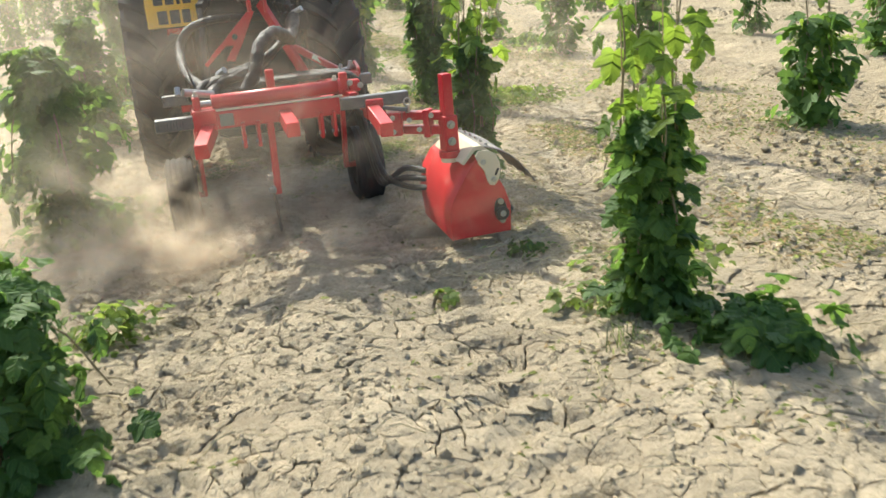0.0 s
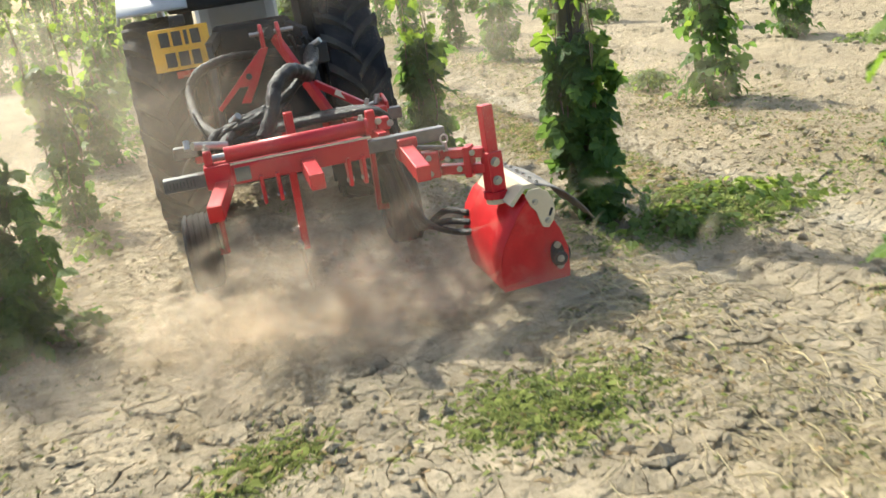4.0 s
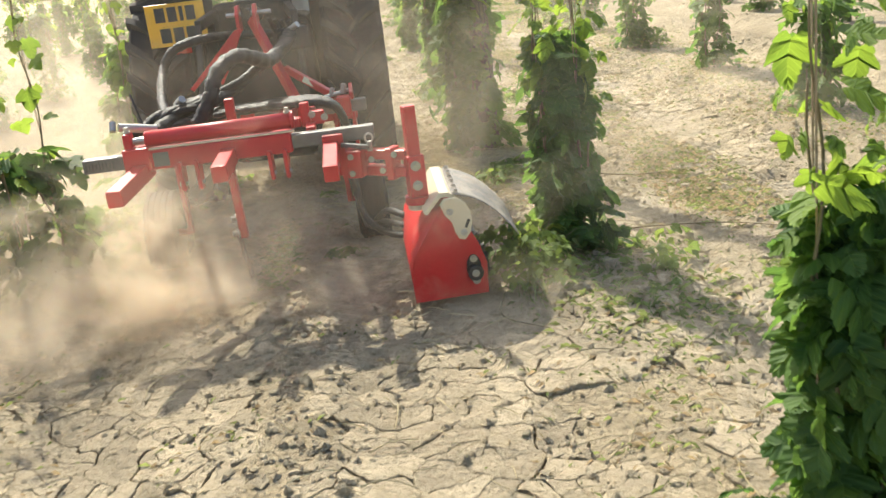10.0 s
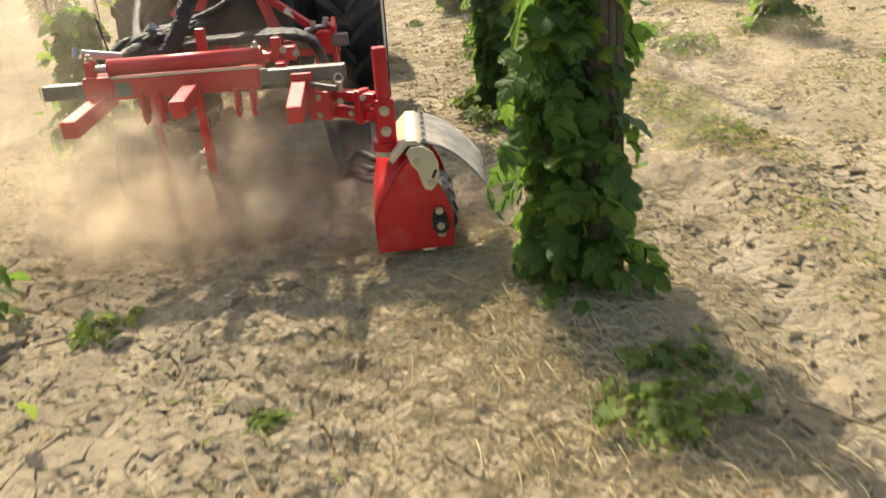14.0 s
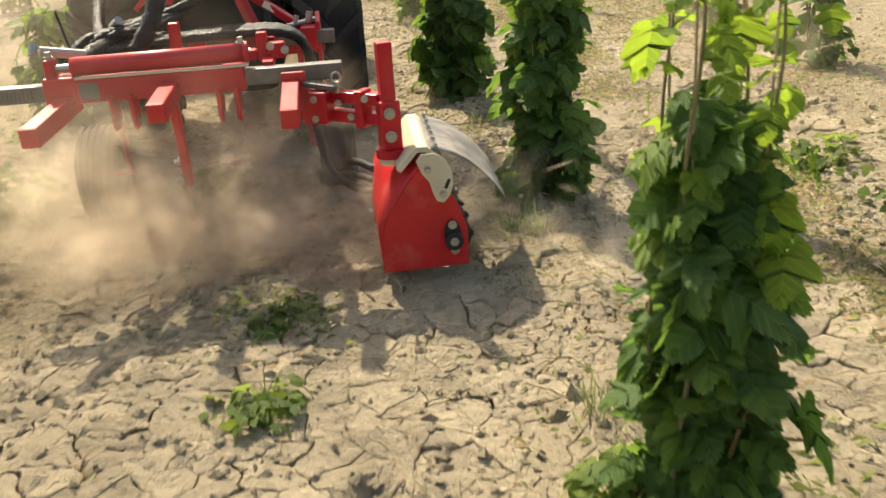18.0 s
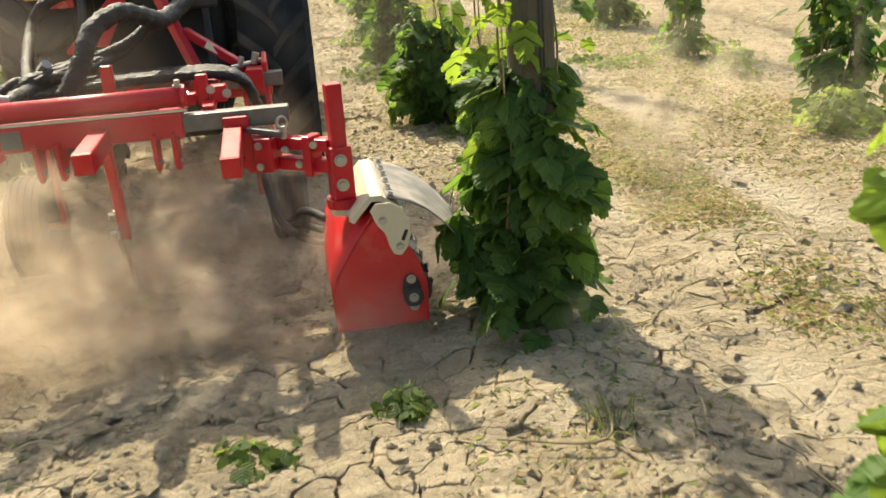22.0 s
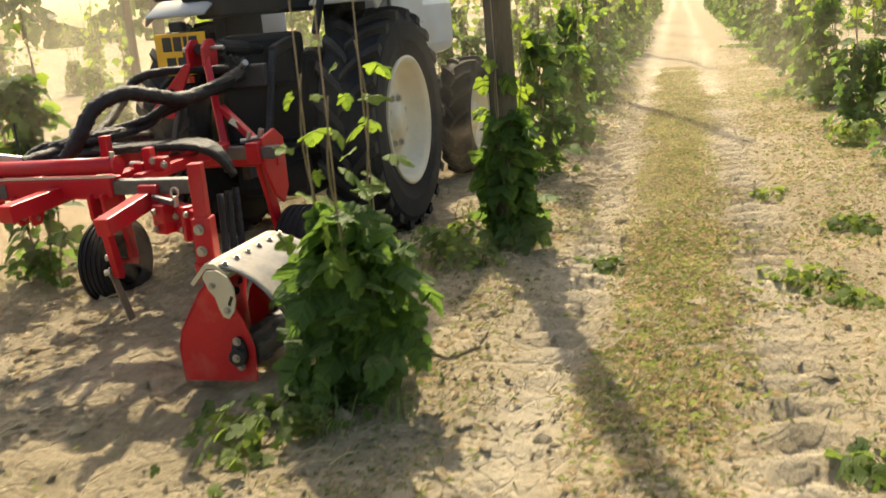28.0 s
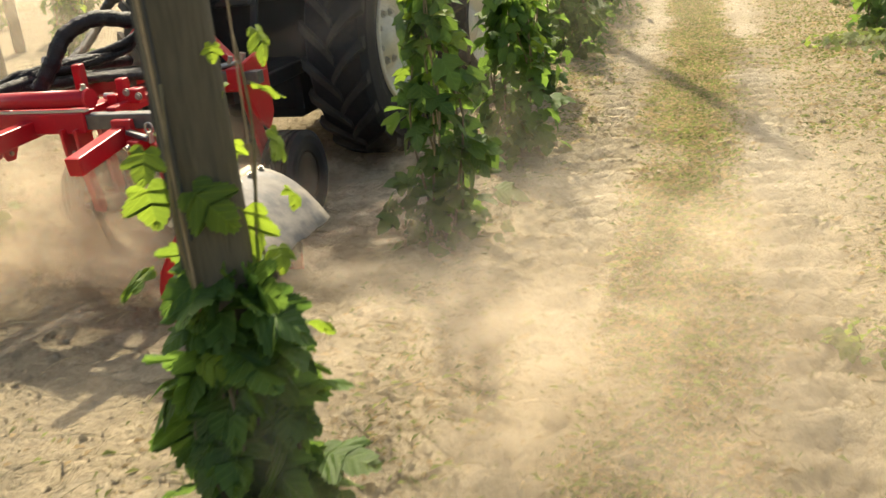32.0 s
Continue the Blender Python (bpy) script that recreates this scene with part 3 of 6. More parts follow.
kv = shape * sk[:, None, None] + np.stack([xk, yk, height(xk, yk) + lift(xk, yk) + sk * 0.4], -1)[:, None]
kf = OCT_F[None] + (np.arange(n) * 6)[:, None, None]
tagged(new("soil_crumbs", fast_mesh("soil_crumbs", kv.reshape(-1, 3), kf.reshape(-1, 3), CLOD)), "fine crumbs of dry clay", "crumbs", kind="stuff")

# flakes: flat bits of broken crust lying in drifts
n = 46000
yq = RNG.uniform(1.2, 30, n)
xq = RNG.uniform(-1.2, 2.6, n)
okq = vnoise(xq * 1.9 + 7, yq * 1.9) + 0.6 * vnoise(xq * 6 + 3, yq * 6) + RNG.normal(0, 0.12, n) > 0.02
okq &= (yq < 20) | (xq - row_x(yq) < 0.25) | (RNG.random(n) < 0.35)
xq, yq = xq[okq], yq[okq]
n = len(xq)
sq = RNG.gamma(2.0, 0.0045, n) + 0.004
shape = OCT_V[None] * RNG.uniform(0.6, 1.3, (n, 6, 1)) + RNG.normal(0, 0.22, (n, 6, 3))
shape[..., 2] *= 0.55
qv = shape * sq[:, None, None] + np.stack([xq, yq, height(xq, yq) + lift(xq, yq) + sq * 0.15], -1)[:, None]
qf = OCT_F[None] + (np.arange(n) * 6)[:, None, None]
tagged(new("crust_flakes", fast_mesh("crust_flakes", qv.reshape(-1, 3), qf.reshape(-1, 3), CLAY)), "pale flakes of broken clay crust", "clay crust", kind="stuff")

# straw and dead stems
STRAW = material("dry_straw", (0.50, 0.41, 0.23), 0.85, 0, 0.3, 20, 120, 0.2, island=0.5)


def sticks(x, y, length, width, arch):
    """Bent three-sided stems lying about."""
    n = len(x)
    a = RNG.uniform(0, 6.28, n)
    bend = RNG.uniform(-0.5, 0.5, n)
    steps = 4
    pts = []
    px, py = x.copy(), y.copy()
    for k in range(steps):
        pts.append(np.stack([px, py, height(px, py) + lift(px, py) + 0.006 + arch * np.sin(np.pi * k / (steps - 1) + 0.3)], -1))
        px = px + np.cos(a) * length / (steps - 1)
        py = py + np.sin(a) * length / (steps - 1)
        a = a + bend
    pts = np.stack(pts, 1)
    side = np.stack([-np.sin(a), np.cos(a), np.zeros(n)], -1)[:, None]
    up = np.array([0, 0, 1.0])
    w = width[:, None, None]
    v = np.stack([pts + side * w, pts - side * w, pts + up * w * 1.4], 2)
    f = []
    for k in range(steps - 1):
        for s in range(3):
            p, q = k * 3 + s, k * 3 + (s + 1) % 3
            f.append((p, q, q + 3, p + 3))
    f = np.array(f)[None] + (np.arange(n) * steps * 3)[:, None, None]
    return v.reshape(-1, 3), f.reshape(-1, 4)


n1, n2, n3 = 5200, 7000, 2200
y1_, y2_, y3_ = RNG.normal(13.3, 0.75, n1), RNG.uniform(1.5, 31, n2), RNG.uniform(3.5, 8, n3)
x1_, x2_, x3_ = row_x(y1_) + RNG.normal(-0.25, 0.42, n1), RNG.uniform(-1.3, 2.6, n2), row_x(y3_) + RNG.normal(0.05, 0.3, n3)
sv, sf = sticks(np.r_[x1_, x2_, x3_], np.r_[y1_, y2_, y3_], RNG.uniform(0.03, 0.16, n1 + n2 + n3), RNG.uniform(0.0008, 0.002, n1 + n2 + n3), RNG.uniform(0, 0.02, n1 + n2 + n3))
tagged(new("straw_litter", fast_mesh("straw_litter", sv, sf, STRAW)), "dry straw and dead stems on the soil", "straw", kind="stuff")

# grass
GRASS = material("short_grass", (0.165, 0.210, 0.082), 0.8, 0, 0.4, 3, 60, 0.0, trans=0.36, island=0.6)


def blades(x, y, h, w):
    n = len(x)
    a = RNG.uniform(0, 6.28, n)
    lean = RNG.uniform(0.9, 2.1, n)
    z0 = height(x, y) + lift(x, y) - 0.002
    dx, dy = np.cos(a), np.sin(a)
    base = np.stack([x, y, z0], -1)
    side = np.stack([-dy, dx, 0 * a], -1) * w[:, None]
    mid = base + np.stack([dx * lean * h * 0.35, dy * lean * h * 0.35, h * 0.6], -1)
    tip = base + np.stack([dx * lean * h * 0.9, dy * lean * h * 0.9, h * (1.1 - 0.45 * lean)], -1)
    v = np.stack([base - side, base + side, mid, tip], 1)
    f1 = np.array([(0, 1, 2), (0, 2, 3)])
    f = f1[None] + (np.arange(n) * 4)[:, None, None]
    return v.reshape(-1, 3), f.reshape(-1, 3)


def patch(n, cx, cy, sx, sy):
    return RNG.normal(cx, sx, n), RNG.normal(cy, sy, n)


lots, tufts = [], []
n = 300000
y = 3.0 + 33 * RNG.random(n) ** 1.0
u = np.where(RNG.random(n) < 0.6, RNG.normal(0.86, 0.24, n), RNG.uniform(0.05, 2.1, n))
k = vnoise((u + row_x(y)) * 2.2, y * 2.2 + 20) + 0.30 * bump(u, 0.87, 0.22) - 0.45 * bump(u, 0.50, 0.12) - 0.45 * bump(u, 1.24, 0.12) + 0.20 * np.clip((y - 19) / 3, 0, 1) - 0.18 * np.clip((23 - y) / 3, 0, 1) - 0.12 * (u < 0.62)
s_ = k + RNG.normal(0, 0.20, n) > 0.10
lots.append((u[s_] + row_x(y[s_]), y[s_]))
for n, cx, cy, sx, sy in ((3000, 0.62, 5.95, 0.17, 0.14), (900, -0.20, 6.05, 0.10, 0.09), (700, 1.7, 7.2, 0.28, 0.15), (1100, 2.0, 7.3, 0.3, 0.12), (450, -0.12, 12.0, 0.05, 0.3), (350, 0.08, 17.0, 0.1, 0.12), (500, -0.2, 18.3, 0.1, 0.1), (600, 1.35, 11.0, 0.3, 0.3), (700, 1.55, 15.6, 0.3, 0.3)):
    lots.append(patch(n, cx, cy, sx, sy))
    tufts.append((cx, cy, sx, sy))
n = 16000
y = RNG.uniform(2, 34, n)
lots.append((row_x(y) + RNG.normal(0.05, 0.17, n), y))
n = 26000
y = RNG.uniform(2, 27, n)
x = RNG.uniform(-0.6, 1.2, n)
s_ = vnoise(x * 2.9 + 17, y * 2.9) + 0.5 * vnoise(x * 8, y * 8 + 5) > 0.26
lots.append((x[s_], y[s_]))
n = 9000
y = RNG.uniform(4, 30, n)
lots.append((row_x(y) - 2.15 + RNG.normal(0, 0.3, n), y))
n = 34000
y = RNG.uniform(4, 40, n)
lots.append((row_x(y) + 2.15 + RNG.normal(-0.05, 0.40, n), y))
x = np.concatenate([q[0] for q in lots])
y = np.concatenate([q[1] for q in lots])
tall = 1.0 + 0.6 * np.clip(sum(bump(x, cx, 2 * sx) * bump(y, cy, 2 * sy) for cx, cy, sx, sy in tufts), 0, 1)
DRY = material("dry_grass", (0.40, 0.335, 0.185), 0.85, 0, 0.35, 3, 60, 0.0, trans=0.2, island=0.6)
green = RNG.random(len(x)) < 0.52 + 0.4 * (tall > 1.2)
for name, label, mat, pick in (("grass", "short sparse green grass", GRASS, green), ("dry_grass", "short straw-coloured dead grass", DRY, ~green)):
    m = int(pick.sum())
    bv, bf = blades(x[pick], y[pick], tall[pick] * RNG.uniform(0.008, 0.026, m), RNG.uniform(0.0006, 0.0014, m))
    tagged(new(name, fast_mesh(name, bv, bf, mat)), label, "grass", kind="stuff")

# ---- the tractor: x right, y ahead, z up from the ground under the implement ----
TX = -0.185                            # its middle line
tractor = tagged(new("tractor"), "narrow dark tractor with silver fenders, dusty, driving between hop rows", "tractor")


def tread_tyre(R, r_in, w, lugs, lug_h, rib=False):
    """A tyre about the x axis."""
    bm = bmesh.new()
    prof = [(-w * 0.42, r_in), (-w * 0.5, r_in + (R - r_in) * 0.35), (-w * 0.5, R - (R - r_in) * 0.3), (-w * 0.42, R - lug_h * 1.1), (-w * 0.2, R - lug_h * 0.7), (0, R - lug_h * 0.6)]
    prof += [(-x, r) for x, r in prof[-2::-1]]
    n = 56
    rings = [[bm.verts.new((x, r * math.cos(a), r * math.sin(a))) for x, r in prof] for a in (2 * math.pi * k / n for k in range(n))]
    for k in range(n):
        a, b = rings[k], rings[(k + 1) % n]
        for j in range(len(prof) - 1):
            bm.faces.new((a[j], a[j + 1], b[j + 1], b[j]))
    if rib:
        for x in (-0.36, -0.18, 0, 0.18, 0.36):
            for k in range(n):
                a0, a1 = 2 * math.pi * k / n, 2 * math.pi * (k + 1) / n
                q = []
                for a in (a0, a1):
                    for dx, r in ((-0.06, R - lug_h), (-0.05, R), (0.05, R), (0.06, R - lug_h)):
                        q.append(bm.verts.new(((x + dx) * w, r * math.cos(a), r * math.sin(a))))
                for j in range(3):
                    bm.faces.new((q[j], q[j + 1], q[5 + j], q[4 + j]))
    bmesh.ops.recalc_face_normals(bm, faces=bm.faces[:])
    return bm


def lug_mesh(R, w, lug_h, side):
    """One slanting tread bar, at the angle 0."""
    bm = bmesh.new()
    sec = []
    for j in range(6):
        f = j / 5
        x = side * w * (-0.04 + 0.54 * f)
        a = -0.30 * f ** 0.8
        top = R - lug_h * 0.5 * max(0, f - 0.7) / 0.3
        low = R - lug_h * (1.3 + 1.6 * max(0, f - 0.75))
        ha, hb = 0.030 + 0.012 * f, 0.045 + 0.012 * f
        sec.append([bm.verts.new((x, r * math.cos(a + d), r * math.sin(a + d))) for d, r in ((-hb, low), (-ha, top), (ha, top), (hb, low))])
    for s0, s1 in zip(sec, sec[1:]):
        for j in range(3):
            bm.faces.new((s0[j], s0[j + 1], s1[j + 1], s1[j]))
    bm.faces.new(sec[0][::-1])
    bm.faces.new(sec[-1])
    bmesh.ops.recalc_face_normals(bm, faces=bm.faces[:])
    return mesh_of(bm, "tread_bar", False, TREAD)


def add_lugs(wheel, meshes, n):
    for k in range(n):
        for s, me in enumerate(meshes):
            bar = new("tread_bar", me)
            bar.parent = wheel
            bar.rotation_euler = (2 * math.pi * (k + 0.5 * s) / n, 0, 0)


def lathe_x(bm, prof, n=40):
    rings = [[bm.verts.new((x, r * math.cos(a), r * math.sin(a))) for x, r in prof] for a in (2 * math.pi * k / n for k in range(n))]
    for k in range(n):
        a, b = rings[k], rings[(k + 1) % n]
        for j in range(len(prof) - 1):
            bm.faces.new((a[j], a[j + 1], b[j + 1], b[j]))
    bmesh.ops.recalc_face_normals(bm, faces=bm.faces[:])
    return bm


WHEELS = []                            # part, centre, radius: they roll
rear_lugs = [lug_mesh(0.585, 0.31, 0.035, s) for s in (-1, 1)]
rear_tyre_mesh = mesh_of(tread_tyre(0.585, 0.32, 0.31, 21, 0.035), "tyre", False, RUBBER)
for side in (-1, 1):
    wheel = new("rear_wheel", rear_tyre_mesh)
    wheel.parent = tractor
    tagged(wheel, "worn black ribbed tractor tyre with dust in its lugs")
    add_lugs(wheel, rear_lugs, 21)
    WHEELS.append((wheel, (TX + side * 0.49, 2.13, 0.575), 0.575))
    rim = part("rim", lathe_x(bmesh.new(), [(side * 0.12, 0.325), (side * 0.145, 0.335), (side * 0.150, 0.320), (side * 0.12, 0.295), (side * 0.05, 0.27), (side * 0.03, 0.18), (side * 0.06, 0.16), (side * 0.06, 0.10), (side * 0.09, 0.09), (side * 0.09, 0.0)]), RIMS, wheel, "dusty cream steel rim", True)
    for k in range(8):
        a = 2 * math.pi * k / 8
        part("wheel_nut", bolt(bmesh.new(), (side * 0.06, 0.125 * math.cos(a), 0.125 * math.sin(a)), (side, 0, 0), 0.014, 0.02), ZINC, wheel)
front_lugs = [lug_mesh(0.40, 0.22, 0.028, s) for s in (-1, 1)]
front_tyre_mesh = mesh_of(tread_tyre(0.40, 0.24, 0.22, 17, 0.028), "tyre", False, RUBBER)
for side in (-1, 1):
    wheel = new("front_wheel", front_tyre_mesh)
    wheel.parent = tractor
    add_lugs(wheel, front_lugs, 17)
    WHEELS.append((wheel, (TX + side * 0.47, 3.75, 0.39), 0.39))
    part("rim", lathe_x(bmesh.new(), [(side * 0.09, 0.245), (side * 0.10, 0.255), (side * 0.08, 0.22), (side * 0.03, 0.19), (side * 0.03, 0.10), (side * 0.06, 0.09), (side * 0.06, 0.0)], 32), RIMS, wheel, "dusty cream steel rim", True)

for side in (-1, 1):
    bm = bmesh.new()
    cx = TX + side * 0.49
    sec = []
    for k in range(17):
        a = radians(205 - k * 190 / 16)
        r = 0.665
        y, z = 2.13 - r * math.cos(a) * -1, 0.64 + r * math.sin(a)
        sec.append((y, z, -math.cos(a), math.sin(a)))
    rows_ = []
    for y, z, ny, nz in sec:
        if z < 1.16:
            continue
        rows_.append([bm.verts.new((cx + dx, y + ny * dn * -1 * 0, z + dz)) for dx, dn, dz in ((side * 0.155, 0, -0.05), (side * 0.145, 0, 0.0), (-side * 0.16, 0, 0.01), (-side * 0.20, 0, 0.0), (-side * 0.20, 0, -0.012), (side * 0.130, 0, -0.014), (side * 0.143, 0, -0.05))])
    for a, b in zip(rows_, rows_[1:]):
        for j in range(7):
            bm.faces.new((a[j], a[(j + 1) % 7], b[(j + 1) % 7], b[j]))
    bm.faces.new(rows_[0])
    bm.faces.new(rows_[-1][::-1])
    bmesh.ops.recalc_face_normals(bm, faces=bm.faces[:])
    fender = part("fender", bm, SILVER, tractor, "dusty silver rear fender", True)
    lamp = part("tail_lamp", box(bmesh.new(), (TX + side * 0.42, 1.70, 1.31), (0.17, 0.05, 0.075), (0, 0, 0), 0.012), DARK, tractor, "tail lamp with red and amber lenses")
    part("red_lens", box(bmesh.new(), (TX + side * 0.455, 1.674, 1.31), (0.075, 0.012, 0.055), (0, 0, 0), 0.004), LAMP_RED, lamp)
    part("amber_lens", box(bmesh.new(), (TX + side * 0.378, 1.674, 1.31), (0.065, 0.012, 0.055), (0, 0, 0), 0.004), LAMP_AMBER, lamp)
    if side > 0:
        part("fender_bracket", beam(bmesh.new(), (TX + side * 0.40, 1.72, 1.28), (TX + side * 0.36, 1.66, 1.06), 0.045, 0.02), DARK, tractor)

bm = bmesh.new()
box(bm, (TX, 2.05, 0.72), (0.56, 0.50, 0.52), (0, 0, 0), 0.05)
box(bm, (TX, 1.80, 0.95), (0.40, 0.16, 0.26), (0, 0, 0), 0.03)
rod(bm, (TX - 0.36, 2.13, 0.575), (TX + 0.36, 2.13, 0.575), 0.11, 20)
box(bm, (TX, 2.9, 0.72), (0.36, 1.3, 0.36), (0, 0, 0), 0.04)
# dark belly box, added to close the gap where underside and shadow read black
part("sump", box(bmesh.new(), (TX, 2.45, 0.40), (0.46, 1.40, 0.30), (0, 0, 0), 0.05), DARK, tractor)
part("front_axle", beam(bmesh.new(), (TX - 0.36, 3.75, 0.42), (TX + 0.36, 3.75, 0.42), 0.16, 0.20, 0.03), DARK, tractor)
part("rear_axle_housing", bm, DARK, tractor, "oily dark cast transmission housing")
for sx in (-0.315, 0.315):
    part("inner_fender", box(bmesh.new(), (TX + sx, 2.16, 0.98), (0.075, 0.42, 0.72), (0, 0, 0), 0.015), DARK, tractor)
for sx in (-0.17, 0.17):
    part("lift_arm", beam(bmesh.new(), (TX + sx, 1.80, 1.04), (TX + sx * 1.35, 1.46, 1.00), 0.035, 0.05), BLACK, tractor)
    part("lift_rod", beam(bmesh.new(), (TX + sx * 1.35, 1.46, 1.00), (TX + sx * 1.45, 1.28, 0.60), 0.028, 0.028), BLACK, tractor)
    part("lower_link", beam(bmesh.new(), (TX + sx * 1.2, 1.95, 0.50), (TX + sx * 1.6, 1.00, 0.52), 0.035, 0.06), BLACK, tractor)
bm = bmesh.new()
rod(bm, (TX + 0.02, 1.80, 1.0), (TX + 0.04, 1.55, 1.02), 0.024, 12)
rod(bm, (TX + 0.04, 1.55, 1.02), (TX + 0.04, 1.32, 1.04), 0.036, 12)
rod(bm, (TX + 0.04, 1.32, 1.04), (TX + 0.04, 1.14, 1.045), 0.022, 12)
part("top_link", bm, BLACK, tractor)
bm = bmesh.new()
box(bm, (TX - 0.0, 2.25, 1.30), (0.98, 0.75, 0.16), (0, 0, 0), 0.05)
box(bm, (TX, 1.93, 1.22), (0.80, 0.12, 0.10), (0, 0, 0), 0.02)
part("cab_floor", bm, DARK, tractor)
for sx in (-0.44, 0.44):
    part("cab_post", beam(bmesh.new(), (TX + sx, 2.0, 1.36), (TX + sx * 0.92, 2.24, 2.22), 0.06, 0.06, 0.01), DARK, tractor)
    part("cab_post", beam(bmesh.new(), (TX + sx, 3.2, 1.30), (TX + sx * 0.9, 3.15, 2.22), 0.06, 0.06, 0.01), DARK, tractor)
# added black sheet: stands for the shaded cab interior below the window
part("cab_rear_panel", box(bmesh.new(), (TX, 2.01, 1.44), (0.86, 0.03, 0.22), (-6, 0, 0), 0.008), DARK, tractor, "black sheet standing in for the dark cab interior")
pane = part("rear_window", box(bmesh.new(), (TX, 2.12, 1.87), (0.80, 0.015, 0.70), (-12, 0, 0), 0.004), GLASS, tractor, "dark dusty cab rear window")
pane.visible_shadow = False
for side in (-1, 1):
    pane = part("cab_door", box(bmesh.new(), (TX + side * 0.425, 2.70, 1.76), (0.015, 0.85, 0.88), (0, 0, 0), 0.004), GLASS, tractor)
    pane.visible_shadow = False
    part("side_panel", box(bmesh.new(), (TX + side * 0.455, 2.72, 1.22), (0.03, 0.55, 0.34), (0, 0, 0), 0.012), BLUE, tractor, "pale blue-white lower cab side panel")
part("cab_roof", box(bmesh.new(), (TX, 2.76, 2.27), (0.94, 1.10, 0.12), (0, 0, 0), 0.05), SILVER, tractor)
bm = bmesh.new()
box(bm, (TX, 3.7, 1.02), (0.52, 1.25, 0.42), (0, 0, 0), 0.08)
part("bonnet", bm, BLUE, tractor, "pale dusty engine bonnet")

plate_part = part("number_plate", box(bmesh.new(), (-0.545, 1.636, 1.012), (0.287, 0.008, 0.205), (0, 0, 0), 0.003), YELLOW, tractor, "yellow square number plate with black marks")
for row_z, widths in ((1.062, (0.048, 0.044, 0.018, 0.044)), (0.962, (0.050, 0.050, 0.042))):
    x = -0.545 - (sum(widths) + 0.014 * (len(widths) - 1)) / 2
    for w_ in widths:
        part("mark", box(bmesh.new(), (x + w_ / 2, 1.630, row_z), (w_, 0.006, 0.070), (0, 0, 0), 0.001), INK, plate_part)
        x += w_ + 0.014
part("plate_lamp", box(bmesh.new(), (-0.54, 1.625, 1.145), (0.075, 0.05, 0.05), (0, 0, 0), 0.008), BLACK, tractor)
part("reflector", box(bmesh.new(), (-0.545, 1.640, 0.885), (0.10, 0.012, 0.035), (0, 0, 0), 0.004), LAMP_RED, tractor, "red reflector under the plate")
part("plate_arm", beam(bmesh.new(), (-0.50, 1.66, 0.99), (-0.36, 1.80, 0.98), 0.03, 0.04), BLACK, tractor)

# ---- the mounted row cultivator ----
tool = tagged(new("row_cultivator"), "red mounted row cultivator with a dusty side rotor head", "cultivator")


def bolts(name, spots, way, parent, r=0.011, depth=0.012):
    for c in spots:
        part(name, bolt(bmesh.new(), c, way, r, depth), ZINC, parent)


BY, BZ = 0.165, 0.632
part("rear_bar", beam(bmesh.new(), (-0.686, BY, BZ), (0.357, BY, BZ), 0.05, 0.05, 0.004), STEEL, tool, "bare steel square bar with a scale on its end")
for x0 in (-0.68,):
    for k in range(9):
        part("scale_mark", box(bmesh.new(), (x0 + 0.006 + k * 0.012, BY - 0.0262, BZ), (0.002, 0.002, 0.02 if k % 2 else 0.03)), INK, tool)
bm = bmesh.new()
box(bm, (-0.23, BY, BZ), (0.58, 0.075, 0.072), (0, 0, 0), 0.006)
part("slide_sleeve", bm, RED, tool)
part("end_clamp", box(bmesh.new(), (-0.49, BY - 0.002, BZ + 0.005), (0.095, 0.085, 0.085), (0, 0, 0), 0.006), RED, tool)
part("bare_patch", box(bmesh.new(), (-0.405, BY - 0.040, BZ), (0.055, 0.004, 0.05), (0, 0, 0), 0.001), STEEL, tool, "patch where paint has worn to bare steel")
part("hydraulic_ram", rod(bmesh.new(), (-0.455, BY + 0.005, 0.702), (0.064, BY + 0.005, 0.706), 0.029, 24), RED, tool, "long red hydraulic cylinder", True)
part("ram_rod", rod(bmesh.new(), (-0.525, BY + 0.005, 0.70), (-0.455, BY + 0.005, 0.70), 0.012, 12), ZINC, tool)
part("ram_lug", box(bmesh.new(), (-0.515, BY, 0.685), (0.03, 0.055, 0.095), (0, 0, 0), 0.008), RED, tool)
part("ram_cap", rod(bmesh.new(), (0.062, BY + 0.005, 0.706), (0.075, BY + 0.005, 0.706), 0.033, 20), RED, tool)
bolts("pin", ((0.055, BY + 0.005, 0.733), (-0.515, BY, 0.733)), (0, 0, 1), tool, 0.009, 0.02)
part("ram_trim", box(bmesh.new(), (-0.19, BY - 0.028, 0.672), (0.53, 0.02, 0.006), (0, 0, 0), 0.001), CREAM, tool, "worn pale edge under the ram")
for x in (-0.345, -0.285, -0.025, 0.030):
    bm = plate(bmesh.new(), [(BY - 0.06, 0.615), (BY + 0.03, 0.615), (BY + 0.02, 0.545), (BY - 0.005, 0.505), (BY - 0.04, 0.505), (BY - 0.055, 0.53)], x, 0.014, "x")
    bevel(bm, 0.003, 1)
    lug = part("hanger_plate", bm, RED, tool)
    part("hanger_bolt", rod(bmesh.new(), (x - 0.014, BY - 0.025, 0.53), (x + 0.014, BY - 0.025, 0.53), 0.008, 8), ZINC, lug)
